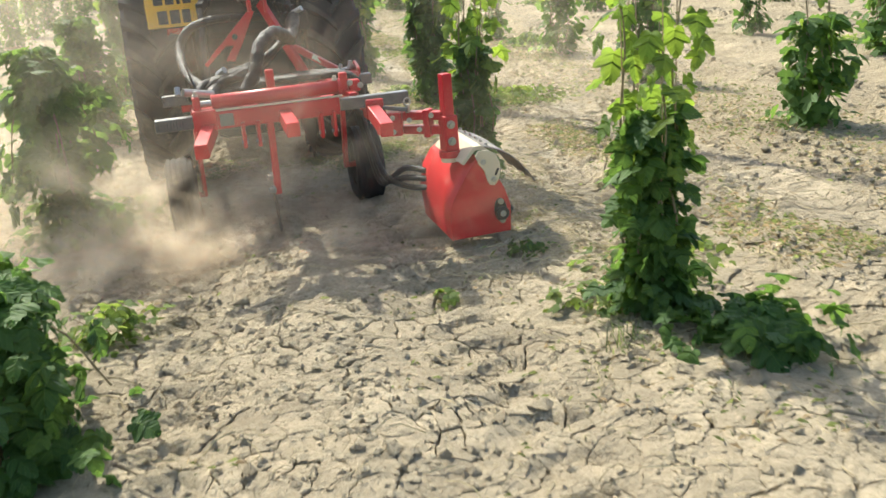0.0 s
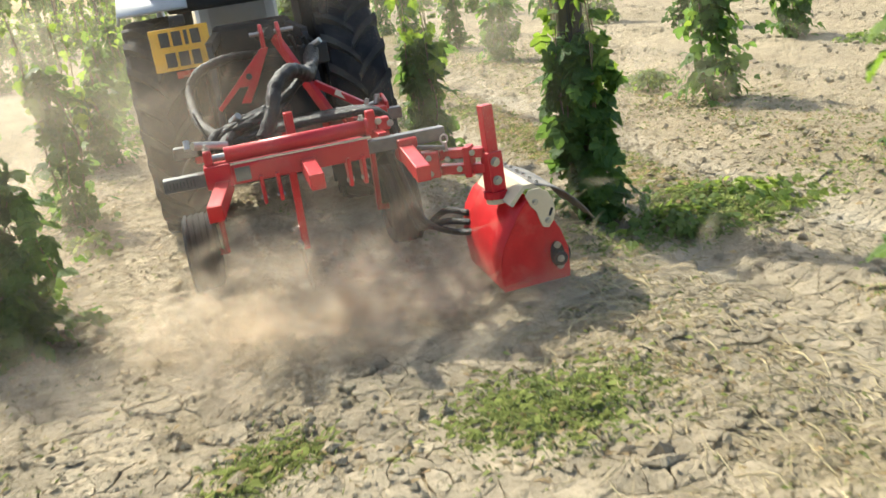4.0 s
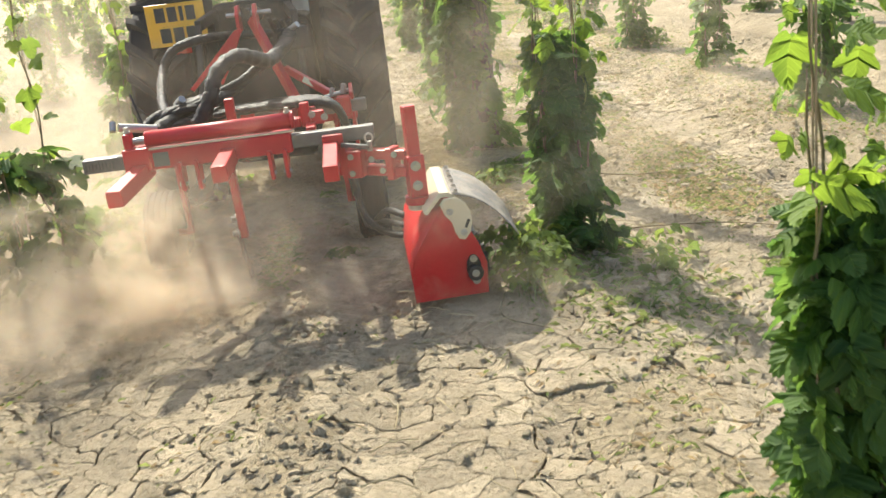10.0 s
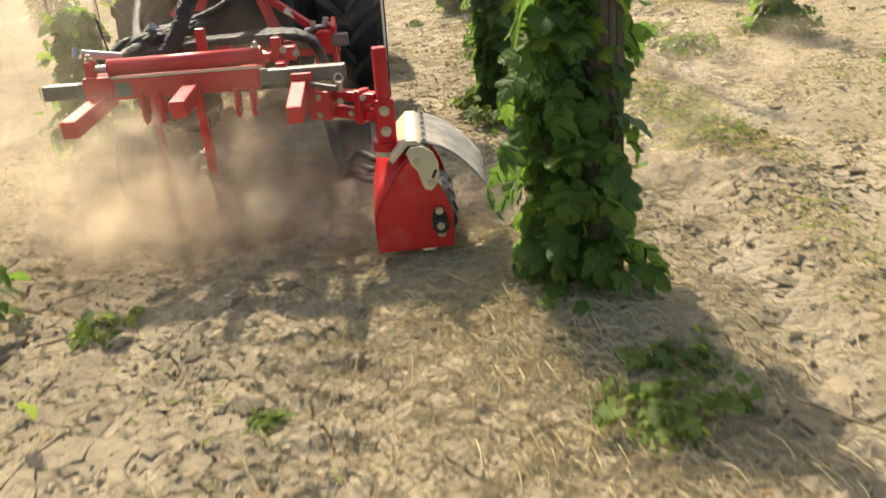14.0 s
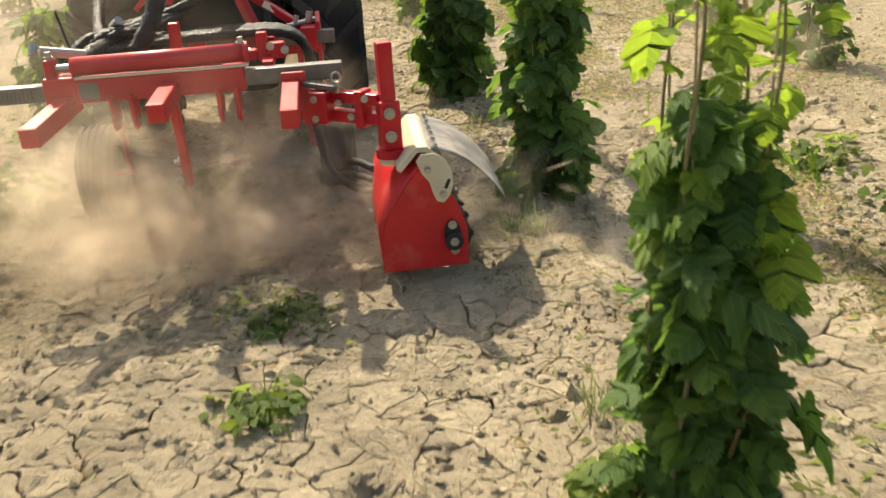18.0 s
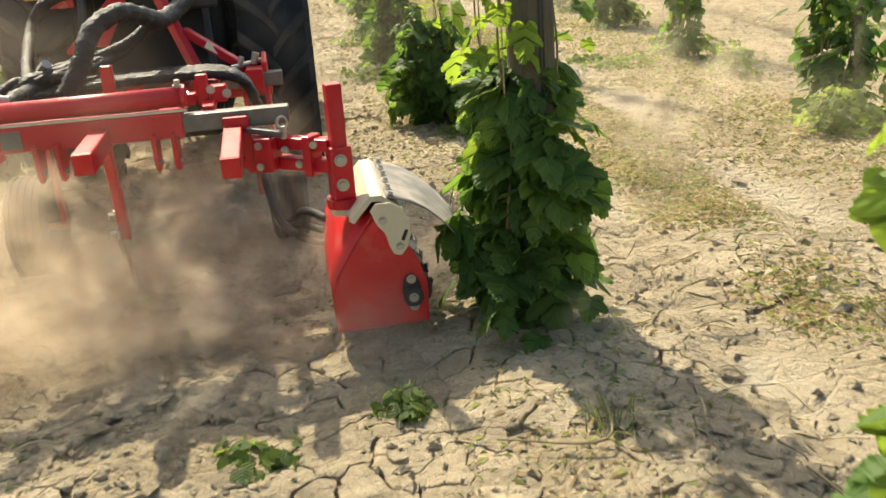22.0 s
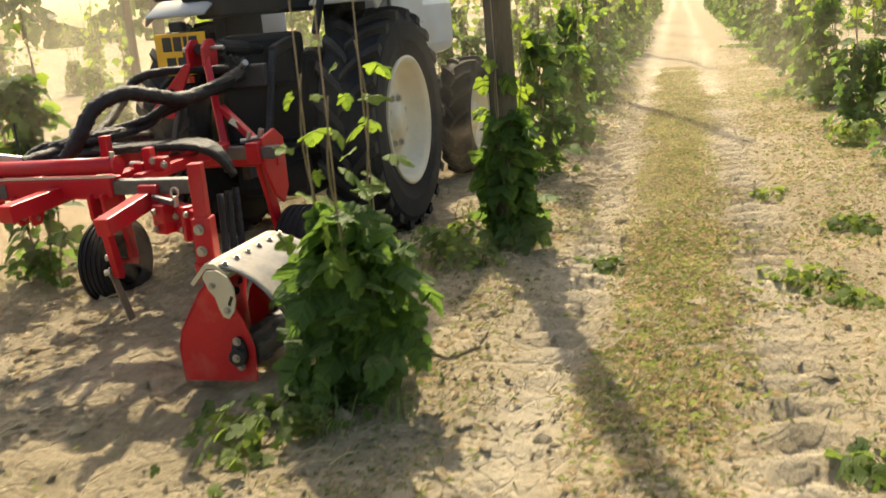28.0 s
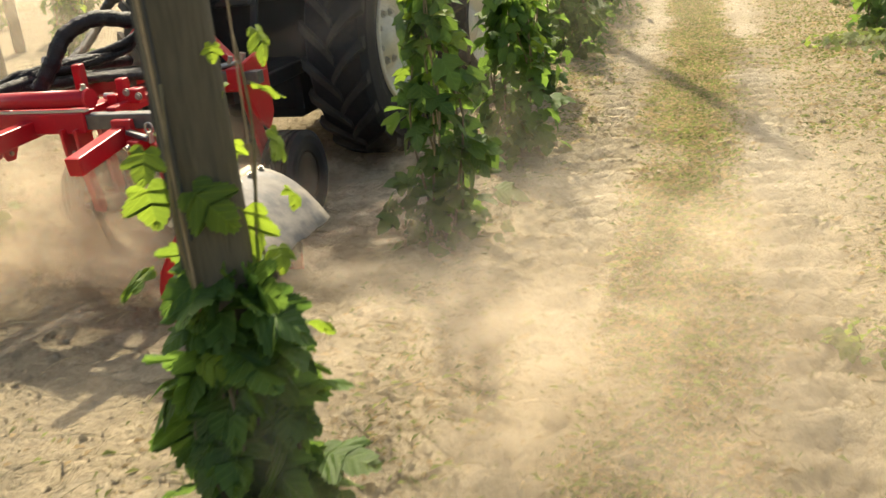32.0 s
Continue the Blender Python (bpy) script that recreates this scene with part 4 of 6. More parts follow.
for (xa, za), (xb, zb) in (((-0.47, 0.60), (-0.525, 0.563)), ((-0.168, 0.615), (-0.170, 0.603)), ((0.196, 0.60), (0.197, 0.556))):
    arm = part("tool_stub", beam(bmesh.new(), (xa, BY + 0.02, za), (xb, -0.125, zb), 0.052, 0.058, 0.004), RED, tool, "red square tube stub arm")
    part("end_cap", box(bmesh.new(), (xb, -0.127, zb), (0.050, 0.004, 0.056), (8, 0, 0), 0.001), RED_HEAD, arm)
part("right_clamp", box(bmesh.new(), (0.205, BY, 0.60), (0.075, 0.095, 0.085), (0, 0, 0), 0.006), RED, tool)

# front bar, side frames and hitch
FY, FZ = 0.84, 0.632
part("front_bar", beam(bmesh.new(), (-0.66, FY, FZ), (0.335, FY, FZ), 0.05, 0.05, 0.004), STEEL, tool, "bare steel square bar")
for x in (-0.30, 0.02):
    part("side_rail", beam(bmesh.new(), (x, BY, 0.645), (x + (0.03 if x < 0 else -0.01), FY, 0.650), 0.06, 0.05), RED, tool)
part("side_rail", beam(bmesh.new(), (0.13, BY + 0.02, 0.65), (0.10, FY, 0.655), 0.035, 0.04), RED, tool)
for x in (-0.40, -0.17, 0.07, 0.24):
    part("bar_clamp", box(bmesh.new(), (x, FY, FZ), (0.06, 0.085, 0.085), (0, 0, 0), 0.006), RED, tool)
bm = plate(bmesh.new(), [(0.82, 0.69), (0.93, 0.715), (1.0, 0.67), (1.0, 0.46), (0.95, 0.40), (0.88, 0.45), (0.82, 0.56)], 0.275, 0.016, "x")
bevel(bm, 0.003, 1)
part("hitch_cheek", bm, RED, tool)
part("cross_beam", beam(bmesh.new(), (-0.58, 0.95, 0.60), (0.29, 0.95, 0.60), 0.07, 0.08), RED, tool)
bm = bmesh.new()
beam(bm, (-0.125, 1.155, 1.02), (0.045, 0.93, 0.64), 0.030, 0.045)
part("a_frame_leg", bm, RED, tool)
bm = bmesh.new()
outer = [(-0.165, 0.985), (-0.200, 0.985), (-0.438, 0.752), (-0.425, 0.738), (-0.325, 0.830), (-0.285, 0.830), (-0.330, 0.760), (-0.290, 0.755), (-0.245, 0.830)]
plate(bm, outer, 1.10, 0.014)
bevel(bm, 0.002, 1)
gus = part("gusset", bm, RED, tool, "red triangular gusset plate")
part("gusset_hole", rod(bmesh.new(), (-0.275, 1.090, 0.872), (-0.275, 1.0925, 0.872), 0.014, 16), BLACK, gus)
part("brace", beam(bmesh.new(), (0.0, 1.02, 0.80), (0.21, 0.90, 0.665), 0.03, 0.03), RED, tool)
part("white_label", box(bmesh.new(), (0.105, 0.945, 0.735), (0.07, 0.004, 0.026), (-30, 33, 0), 0.001), CREAM, tool, "small white label on the brace")
for x in (-0.182, -0.105):
    bm = plate(bmesh.new(), [(1.10, 0.97), (1.21, 0.97), (1.215, 1.05), (1.19, 1.085), (1.14, 1.085), (1.10, 1.05)], x, 0.016, "x")
    bevel(bm, 0.004, 2)
    part("top_link_lug", bm, RED, tool)
part("top_link_pin", rod(bmesh.new(), (-0.235, 1.165, 1.045), (-0.035, 1.165, 1.045), 0.010, 12), ZINC, tool)
bm = bmesh.new()
box(bm, (-0.185, 0.46, 0.715), (0.036, 0.036, 0.115), (0, 0, 0), 0.005)
part("upright_stop", bm, RED, tool, "short red square upright")
bm = bmesh.new()
box(bm, (0.11, 0.30, 0.70), (0.035, 0.035, 0.09), (0, 0, 0), 0.005)
box(bm, (0.155, 0.30, 0.685), (0.05, 0.045, 0.05), (0, 0, 0), 0.006)
box(bm, (0.07, 0.30, 0.675), (0.04, 0.04, 0.035), (0, 0, 0), 0.005)
part("valve_bracket", bm, RED, tool)
part("valve_stem", rod(bmesh.new(), (0.03, 0.30, 0.685), (0.07, 0.30, 0.685), 0.012, 10), ZINC, tool)
bolts("valve_bolt", ((0.18, 0.28, 0.685), (0.135, 0.28, 0.70)), (0, -1, 0), tool, 0.009, 0.012)
bm = bmesh.new()
rod(bm, (0.16, 0.86, 0.675), (0.27, 0.90, 0.69), 0.009, 8)
rod(bm, (0.24, 0.88, 0.68), (0.25, 0.88, 0.72), 0.013, 8)
rod(bm, (0.19, 0.87, 0.68), (0.20, 0.87, 0.71), 0.010, 8)
part("release_handle", bm, ZINC, tool)

# tine
bm = plate(bmesh.new(), [(0.35, 0.66), (0.395, 0.66), (0.435, 0.42), (0.470, 0.24), (0.46, 0.21), (0.430, 0.22), (0.395, 0.42)], -0.215, 0.030, "x")
bevel(bm, 0.003, 1)
tine = part("tine", bm, RED, tool, "red curved tine shank with a bare steel point")
part("tine_foot", beam(bmesh.new(), (-0.235, 0.43, 0.25), (-0.220, 0.49, 0.03), 0.012, 0.030, 0.003), SOILED, tine)
bolts("tine_bolt", ((-0.232, 0.425, 0.245), (-0.232, 0.445, 0.30)), (-1, -0.4, 0), tine, 0.013, 0.025)

# gauge wheels
gauge_mesh = mesh_of(tread_tyre(0.196, 0.11, 0.145, 0, 0.008, True), "tyre", False, RUBBER)
for x, y, z in ((-0.635, 0.99, 0.130), (0.300, 1.06, 0.165)):
    w = new("gauge_wheel", gauge_mesh)
    w.parent = tool
    tagged(w, "small ribbed rubber gauge wheel")
    WHEELS.append((w, (x, y, z), 0.19))
    part("rim", lathe_x(bmesh.new(), [(-0.055, 0.102), (-0.06, 0.09), (-0.02, 0.075), (-0.02, 0.0)], 28), DARK, w, "", True)
    part("rim", lathe_x(bmesh.new(), [(0.055, 0.102), (0.06, 0.09), (0.02, 0.075), (0.02, 0.0)], 28), DARK, w, "", True)
    s = 1 if x < 0 else -1
    bm = beam(bmesh.new(), (x + s * 0.105, 0.93, 0.60), (x + s * 0.100, y, z), 0.022, 0.06)
    rod(bm, (x + s * 0.11, y, z), (x, y, z), 0.014, 12)
    part("wheel_arm", bm, RED, tool)

# parallel arm, post and rotor head
for z in (0.560, 0.503):
    part("parallel_arm", beam(bmesh.new(), (0.215, 0.165, z), (0.345, 0.12, z - 0.005), 0.05, 0.035), RED, tool)
part("arm_plate", plate(bmesh.new(), [(0.215, 0.60), (0.245, 0.60), (0.255, 0.48), (0.225, 0.48)], 0.115, 0.014), RED, tool)
part("knuckle", box(bmesh.new(), (0.285, 0.105, 0.535), (0.055, 0.085, 0.10), (0, 0, -18), 0.006), RED, tool)
for z in (0.56, 0.50):
    part("swing_arm", beam(bmesh.new(), (0.33, 0.115, z), (0.465, 0.015, z), 0.045, 0.035), RED, tool)
part("cheek_plate", box(bmesh.new(), (0.41, 0.045, 0.53), (0.028, 0.06, 0.115), (0, 0, -35), 0.004), RED, tool)
bolts("arm_bolt", ((0.262, 0.062, 0.565), (0.262, 0.062, 0.505), (0.335, 0.075, 0.545), (0.37, 0.05, 0.505), (0.415, 0.012, 0.565)), (-0.3, -1, 0), tool, 0.0075, 0.010)
bm = bmesh.new()
rod(bm, (0.335, 0.085, 0.575), (0.335, 0.085, 0.61), 0.010, 10)
ring = bmesh.ops.create_circle(bm, segments=12, radius=0.002)
bmesh.ops.delete(bm, geom=ring["verts"], context="VERTS")
tube(bm, [(0.335 + 0.014 * math.cos(a), 0.085, 0.622 + 0.016 * math.sin(a)) for a in (2 * math.pi * k / 8 for k in range(9))], 0.004, 6)
part("eye_bolt", bm, ZINC, tool)
part("tie_link", beam(bmesh.new(), (0.235, 0.11, 0.605), (0.335, 0.075, 0.59), 0.022, 0.016, 0.003), STEEL, tool)
part("post", box(bmesh.new(), (0.482, 0.0, 0.61), (0.044, 0.044, 0.245), (0, 0, 12), 0.004), RED, tool, "red square upright post")
part("post_sleeve", box(bmesh.new(), (0.482, 0.0, 0.485), (0.062, 0.062, 0.15), (0, 0, 12), 0.005), RED, tool)
bolts("sleeve_bolt", ((0.484, -0.034, 0.525), (0.484, -0.034, 0.455)), (0.1, -1, 0), tool, 0.012, 0.016)
bm = rod(bmesh.new(), (0.482, 0, 0.385), (0.482, 0, 0.412), 0.047, 24)
part("sleeve_flange", bm, RED, tool)
bm = rod(bmesh.new(), (0.482, 0, 0.365), (0.482, 0, 0.386), 0.040, 24)
part("swivel_ring", bm, CREAM, tool, "pale greasy swivel ring")

HY0, HY1 = -0.140, 0.300               # rear and front end of the head
prof = [(0.427, 0.060), (0.423, 0.170), (0.439, 0.225), (0.482, 0.292), (0.522, 0.352), (0.548, 0.388), (0.580, 0.375), (0.625, 0.330), (0.665, 0.255), (0.688, 0.180), (0.684, 0.066)]
for name, y in (("rear_end_plate", HY0), ("front_end_plate", HY1)):
    bm = plate(bmesh.new(), prof, y, 0.008)
    bevel(bm, 0.0015, 1)
    part(name, bm, RED_HEAD, tool, "scuffed red end plate of the rotor head" if y < 0 else "")
bm = bmesh.new()
skin = [(0.425, 0.060), (0.421, 0.170), (0.437, 0.227), (0.480, 0.295), (0.520, 0.355), (0.560, 0.395)]
fore = [(0.425, 0.060), (0.412, 0.205), (0.432, 0.300), (0.474, 0.365), (0.525, 0.398), (0.565, 0.396)]
rows_ = [[bm.verts.new((x + (fore[k][0] - x) * min(1, 1.6 * f) + d * 0.006, HY0 - 0.004 + f * (HY1 - HY0 + 0.008), z + (fore[k][1] - z) * min(1, 1.6 * f) - d * 0.004)) for k, (x, z) in enumerate(skin)] for d in (0, 1) for f in (0, 0.25, 0.5, 0.75, 1)]
for d in (0, 1):
    for a, b in zip(rows_[d * 5:d * 5 + 5], rows_[d * 5 + 1:d * 5 + 5]):
        for j in range(len(skin) - 1):
            bm.faces.new((a[j], a[j + 1], b[j + 1], b[j]))
for a, b in ((rows_[0], rows_[5]), (rows_[4], rows_[9])):
    for j in range(len(skin) - 1):
        bm.faces.new((a[j], a[j + 1], b[j + 1], b[j]))
bmesh.ops.recalc_face_normals(bm, faces=bm.faces[:])
part("head_skin", bm, RED_HEAD, tool, "folded red sheet cover with worn paint", True)
bm = bmesh.new()
topb = [(0.488, 0.378), (0.548, 0.442), (0.580, 0.442), (0.624, 0.408), (0.618, 0.394), (0.575, 0.426), (0.552, 0.426), (0.500, 0.370)]
f = [[bm.verts.new((x, y, z)) for x, z in topb] for y in (HY0 + 0.006, HY1 - 0.02)]
bm.faces.new(f[0])
bm.faces.new(f[1][::-1])
for k in range(8):
    bm.faces.new((f[0][k], f[0][(k + 1) % 8], f[1][(k + 1) % 8], f[1][k]))
bmesh.ops.recalc_face_normals(bm, faces=bm.faces[:])
part("top_cover", bm, CREAM, tool, "cream folded steel top cover")
end = [(0.545, 0.405), (0.560, 0.425), (0.600, 0.425), (0.632, 0.405), (0.648, 0.370), (0.650, 0.330), (0.640, 0.295), (0.620, 0.272), (0.600, 0.278), (0.590, 0.300), (0.580, 0.340), (0.560, 0.365)]
bm = plate(bmesh.new(), end, HY0 - 0.009, 0.008)
bevel(bm, 0.0015, 1)
cov = part("cover_end", bm, CREAM, tool, "cream adjusting plate with two bolts and a slot")
bolts("cover_bolt", ((0.577, HY0 - 0.012, 0.378), (0.618, HY0 - 0.012, 0.300)), (0, -1, 0), cov, 0.008, 0.012)
part("slot", box(bmesh.new(), (0.633, HY0 - 0.0135, 0.330), (0.010, 0.003, 0.032), (0, 25, 0), 0.002), BLACK, cov)
bm = bmesh.new()
curve = [(0.592, 0.436), (0.625, 0.428), (0.665, 0.412), (0.705, 0.388), (0.745, 0.352), (0.785, 0.305), (0.815, 0.262)]
ny = 12
rows_ = []
for d in (0, 1):
    for k in range(ny + 1):
        y = HY0 + 0.012 + (HY1 - HY0 - 0.03) * k / ny
        rows_.append([bm.verts.new((x + 0.004 * math.sin(9 * y + 7 * x), y, z - 0.005 * d + 0.004 * math.sin(k * 1.9 + j * 0.6) * j / 6)) for j, (x, z) in enumerate(curve)])
for d in (0, 1):
    for k in range(ny):
        a, b = rows_[d * (ny + 1) + k], rows_[d * (ny + 1) + k + 1]
        for j in range(len(curve) - 1):
            bm.faces.new((a[j], a[j + 1], b[j + 1], b[j]) if d else (b[j], b[j + 1], a[j + 1], a[j]))
for k in (0, ny):
    a, b = rows_[k], rows_[ny + 1 + k]
    for j in range(len(curve) - 1):
        bm.faces.new((a[j], a[j + 1], b[j + 1], b[j]))
for k in range(ny):
    bm.faces.new((rows_[k][-1], rows_[k + 1][-1], rows_[ny + 2 + k][-1], rows_[ny + 1 + k][-1]))
bmesh.ops.recalc_face_normals(bm, faces=bm.faces[:])
flap = part("rubber_flap", bm, FLAP, tool, "grey curved rubber flap, dusty", True)
bolts("flap_bolt", [(0.606, HY0 + 0.03 + k * 0.074, 0.437) for k in range(6)], (0.3, 0, 1), flap, 0.007, 0.009)
bm = plate(bmesh.new(), [(0.640 + 0.026 * math.cos(a), 0.165 + 0.05 * math.sin(a)) for a in (2 * math.pi * k / 18 for k in range(18))], HY0 - 0.012, 0.016)
rod(bm, (0.642, HY0 - 0.012, 0.155), (0.642, HY0 - 0.040, 0.155), 0.028, 20)
bevel(bm, 0.002, 1)
hubp = part("bearing", bm, BLACK, tool, "black oval flange bearing")
bolts("bearing_bolt", ((0.642, HY0 - 0.038, 0.155), (0.640, HY0 - 0.020, 0.203), (0.644, HY0 - 0.020, 0.122)), (0, -1, 0), hubp, 0.009, 0.012)
bm = rod(bmesh.new(), (0.645, HY0 + 0.01, 0.155), (0.645, HY1 - 0.01, 0.155), 0.055, 18)
for k in range(34):
    a = k * 2.4
    y = HY0 + 0.03 + k * 0.0115
    beam(bm, (0.645, y, 0.155), (0.645 + 0.062 * math.cos(a), y + 0.02 * math.sin(k), 0.155 + 0.062 * math.sin(a)), 0.030, 0.014, 0.002)
rotor = part("rotor", bm, BLACK, tool, "dark rotor with short fingers")

# hoses and wiring
def hose(pts, r, label="", name="hose"):
    part(name, tube(bmesh.new(), pts, r, 10, 1.0, 9, 0.13), HOSE, tool, label, True)


hose([(-0.30, 0.37, 0.70), (-0.245, 0.40, 0.785), (-0.21, 0.46, 0.875), (-0.14, 0.55, 0.918), (-0.085, 0.66, 0.895), (-0.045, 0.80, 0.865), (0.0, 1.0, 0.89), (0.03, 1.16, 0.93)], 0.030, "thick black braided hose sleeve", "hose_sleeve")
hose([(-0.46, 0.62, 0.70), (-0.53, 0.90, 0.74), (-0.545, 1.10, 0.84), (-0.50, 1.13, 0.915), (-0.42, 1.15, 0.950), (-0.32, 1.25, 0.955), (-0.20, 1.38, 0.94), (0.0, 1.35, 0.93)], 0.021, "long black hydraulic hose in a loop")
for k in range(9):
    o = 0.012 * k
    hose([(-0.54 + o, 0.36 + o, 0.695), (-0.49 + o, 0.45 + 0.4 * o, 0.715 + 0.012 * (k % 3)), (-0.38 + o, 0.56, 0.745 + 0.015 * (k % 2)), (-0.27 + o, 0.64 + o, 0.775), (-0.15 + 0.6 * o, 0.76, 0.80 + 0.5 * o), (-0.04 + 0.5 * o, 0.95, 0.86 + 0.4 * o), (0.0 + 0.4 * o, 1.15, 0.92)], 0.013 + 0.002 * (k % 3), "" if k else "black hydraulic hoses laced together")
for k in range(7):
    o = 0.022 * k
    hose([(-0.47 + o, 0.40 + o, 0.690), (-0.30, 0.50 + o, 0.700 + 0.006 * (k % 2)), (-0.14, 0.55 + o, 0.704), (0.02, 0.54 + o, 0.708), (0.14, 0.53 + 0.8 * o, 0.706), (0.215, 0.56 + 0.4 * o, 0.67), (0.25, 0.62, 0.58)], 0.016)
hose([(-0.46, 0.30, 0.70), (-0.42, 0.46, 0.715), (-0.35, 0.60, 0.72), (-0.30, 0.78, 0.72), (-0.33, 0.95, 0.70)], 0.024)
for k, dy in enumerate((0.0, 0.06, 0.12)):
    bm = bmesh.new()
    tube(bm, [(0.22, 0.55 + dy, 0.52), (0.245, 0.50 + dy, 0.36), (0.28, 0.42 + dy, 0.235 - 0.03 * k), (0.36, 0.30 + dy * 0.6, 0.20 + 0.035 * k), (0.435, 0.18 + dy * 0.5, 0.215 + 0.03 * k)], 0.014, 8)
    part("drive_hose", bm, HOSE, tool, "black drooping drive hose", True)
bm = bmesh.new()
box(bm, (0.03, 1.25, 0.91), (0.15, 0.10, 0.10), (0, 0, 20), 0.01)
part("valve_block", bm, BLACK, tool)
for k in range(4):
    part("spool_lever", rod(bmesh.new(), (-0.03 + k * 0.028, 1.22, 0.94), (-0.055 + k * 0.03, 1.19, 1.015 - 0.008 * k), 0.010, 8), TREAD, tool)
part("hose_coupling", rod(bmesh.new(), (0.03, 1.17, 0.95), (0.075, 1.14, 0.975), 0.014, 10), ZINC, tool)
part("hose_coupling", rod(bmesh.new(), (-0.56, 0.24, 0.745), (-0.44, 0.30, 0.715), 0.016, 10), ZINC, tool)
part("hose_coupling", rod(bmesh.new(), (-0.58, 0.25, 0.765), (-0.58, 0.23, 0.735), 0.012, 8), ZINC, tool)
part("hose_coupling", rod(bmesh.new(), (-0.40, 0.55, 0.76), (-0.37, 0.52, 0.785), 0.016, 8), ZINC, tool)
part("feeler_wire", rod(bmesh.new(), (-0.50, 0.36, 0.72), (-0.535, 0.40, 0.84), 0.004, 6), BLACK, tool)

# ---- hop plants ----
def leaf_material(name, base, trans):
    """A hop leaf: paler veins with relief, changing from leaf to leaf, light passing through."""
    m = bpy.data.materials.new(name)
    m.use_nodes = True
    nt = m.node_tree
    nd, lk = nt.nodes, nt.links
    p = nd["Principled BSDF"]
    p.inputs["Roughness"].default_value, p.inputs["Specular IOR Level"].default_value = 0.58, 0.28
    uv = nd.new("ShaderNodeUVMap")
    sp = nd.new("ShaderNodeSeparateXYZ")
    lk.new(uv.outputs[0], sp.inputs[0])

    def op(kind, a, b=None, c=None):
        n = nd.new("ShaderNodeMath")
        n.operation = kind
        for k, v in enumerate((a, b, c)):
            if v is None:
                continue
            if isinstance(v, (int, float)):
                n.inputs[k].default_value = v
            else:
                lk.new(v, n.inputs[k])
        return n.outputs[0]

    ax = op("ABSOLUTE", op("SUBTRACT", sp.outputs[0], 0.5))
    main = op("LESS_THAN", ax, 0.012)
    rib = op("FRACT", op("MULTIPLY", op("SUBTRACT", sp.outputs[1], op("MULTIPLY", ax, 0.75)), 5.5))
    side = op("LESS_THAN", op("ABSOLUTE", op("SUBTRACT", rib, 0.5)), 0.05)
    vein = op("MAXIMUM", main, side)
    swell = op("SINE", op("MULTIPLY", rib, 6.283))
    co = nd.new("ShaderNodeTexCoord")
    n1 = nd.new("ShaderNodeTexNoise")
    n1.inputs["Scale"].default_value, n1.inputs["Detail"].default_value = 14, 4
    lk.new(co.outputs["Object"], n1.inputs["Vector"])
    geo = nd.new("ShaderNodeNewGeometry")
    info = nd.new("ShaderNodeObjectInfo")
    mixv = op("ADD", op("MULTIPLY", geo.outputs["Random Per Island"], 0.65), op("MULTIPLY", n1.outputs[0], 0.45))
    mixv = op("ADD", mixv, op("MULTIPLY", op("SUBTRACT", info.outputs["Random"], 0.35), 0.5))
    ramp = nd.new("ShaderNodeValToRGB")
    e = ramp.color_ramp.elements
    e[0].position, e[1].position = 0.15, 1.0
    e[0].color = (base[0] * 0.62, base[1] * 0.68, base[2] * 0.7, 1)
    e[1].color = (base[0] * 1.45, base[1] * 1.30, base[2] * 1.1, 1)
    lk.new(mixv, ramp.inputs[0])
    mx = nd.new("ShaderNodeMix")
    mx.data_type = "RGBA"
    lk.new(op("MULTIPLY", vein, 0.24), mx.inputs["Factor"])
    lk.new(ramp.outputs[0], mx.inputs["A"])
    mx.inputs["B"].default_value = (base[0] * 2.2 + 0.03, base[1] * 1.9 + 0.04, base[2] * 1.8 + 0.01, 1)
    lk.new(mx.outputs["Result"], p.inputs["Base Color"])
    b = nd.new("ShaderNodeBump")
    b.inputs["Strength"].default_value, b.inputs["Distance"].default_value = 0.5, 0.004
    lk.new(op("SUBTRACT", op("MULTIPLY", swell, 0.5), op("MULTIPLY", main, 1.0)), b.inputs["Height"])
    lk.new(b.outputs[0], p.inputs["Normal"])
    t = nd.new("ShaderNodeBsdfTranslucent")
    hs = nd.new("ShaderNodeHueSaturation")
    hs.inputs["Hue"].default_value, hs.inputs["Saturation"].default_value, hs.inputs["Value"].default_value = 0.48, 1.08, 2.4
    lk.new(mx.outputs["Result"], hs.inputs["Color"])
    lk.new(hs.outputs[0], t.inputs[0])
    ms = nd.new("ShaderNodeMixShader")
    ms.inputs[0].default_value = trans
    lk.new(p.outputs[0], ms.inputs[1])
    lk.new(t.outputs[0], ms.inputs[2])
    lk.new(ms.outputs[0], nd["Material Output"].inputs[0])
    return m


LEAF = leaf_material("hop_leaf", (0.064, 0.130, 0.034), 0.45)
LEAF_YOUNG = leaf_material("young_hop_leaf", (0.100, 0.172, 0.034), 0.50)
BINE = material("hop_bine", (0.19, 0.15, 0.075), 0.8, 0, 0.35, 25, 120, 0.3)
STRING = material("coir_string", (0.34, 0.25, 0.15), 0.9, 0, 0.25, 60, 300, 0.4)

LOBES = [(0.03, -0.02), (0.15, -0.15), (0.33, -0.13), (0.47, 0.02), (0.43, 0.16), (0.57, 0.29), (0.70, 0.57), (0.54, 0.60), (0.30, 0.50), (0.38, 0.69), (0.28, 0.88), (0.0, 1.12)]


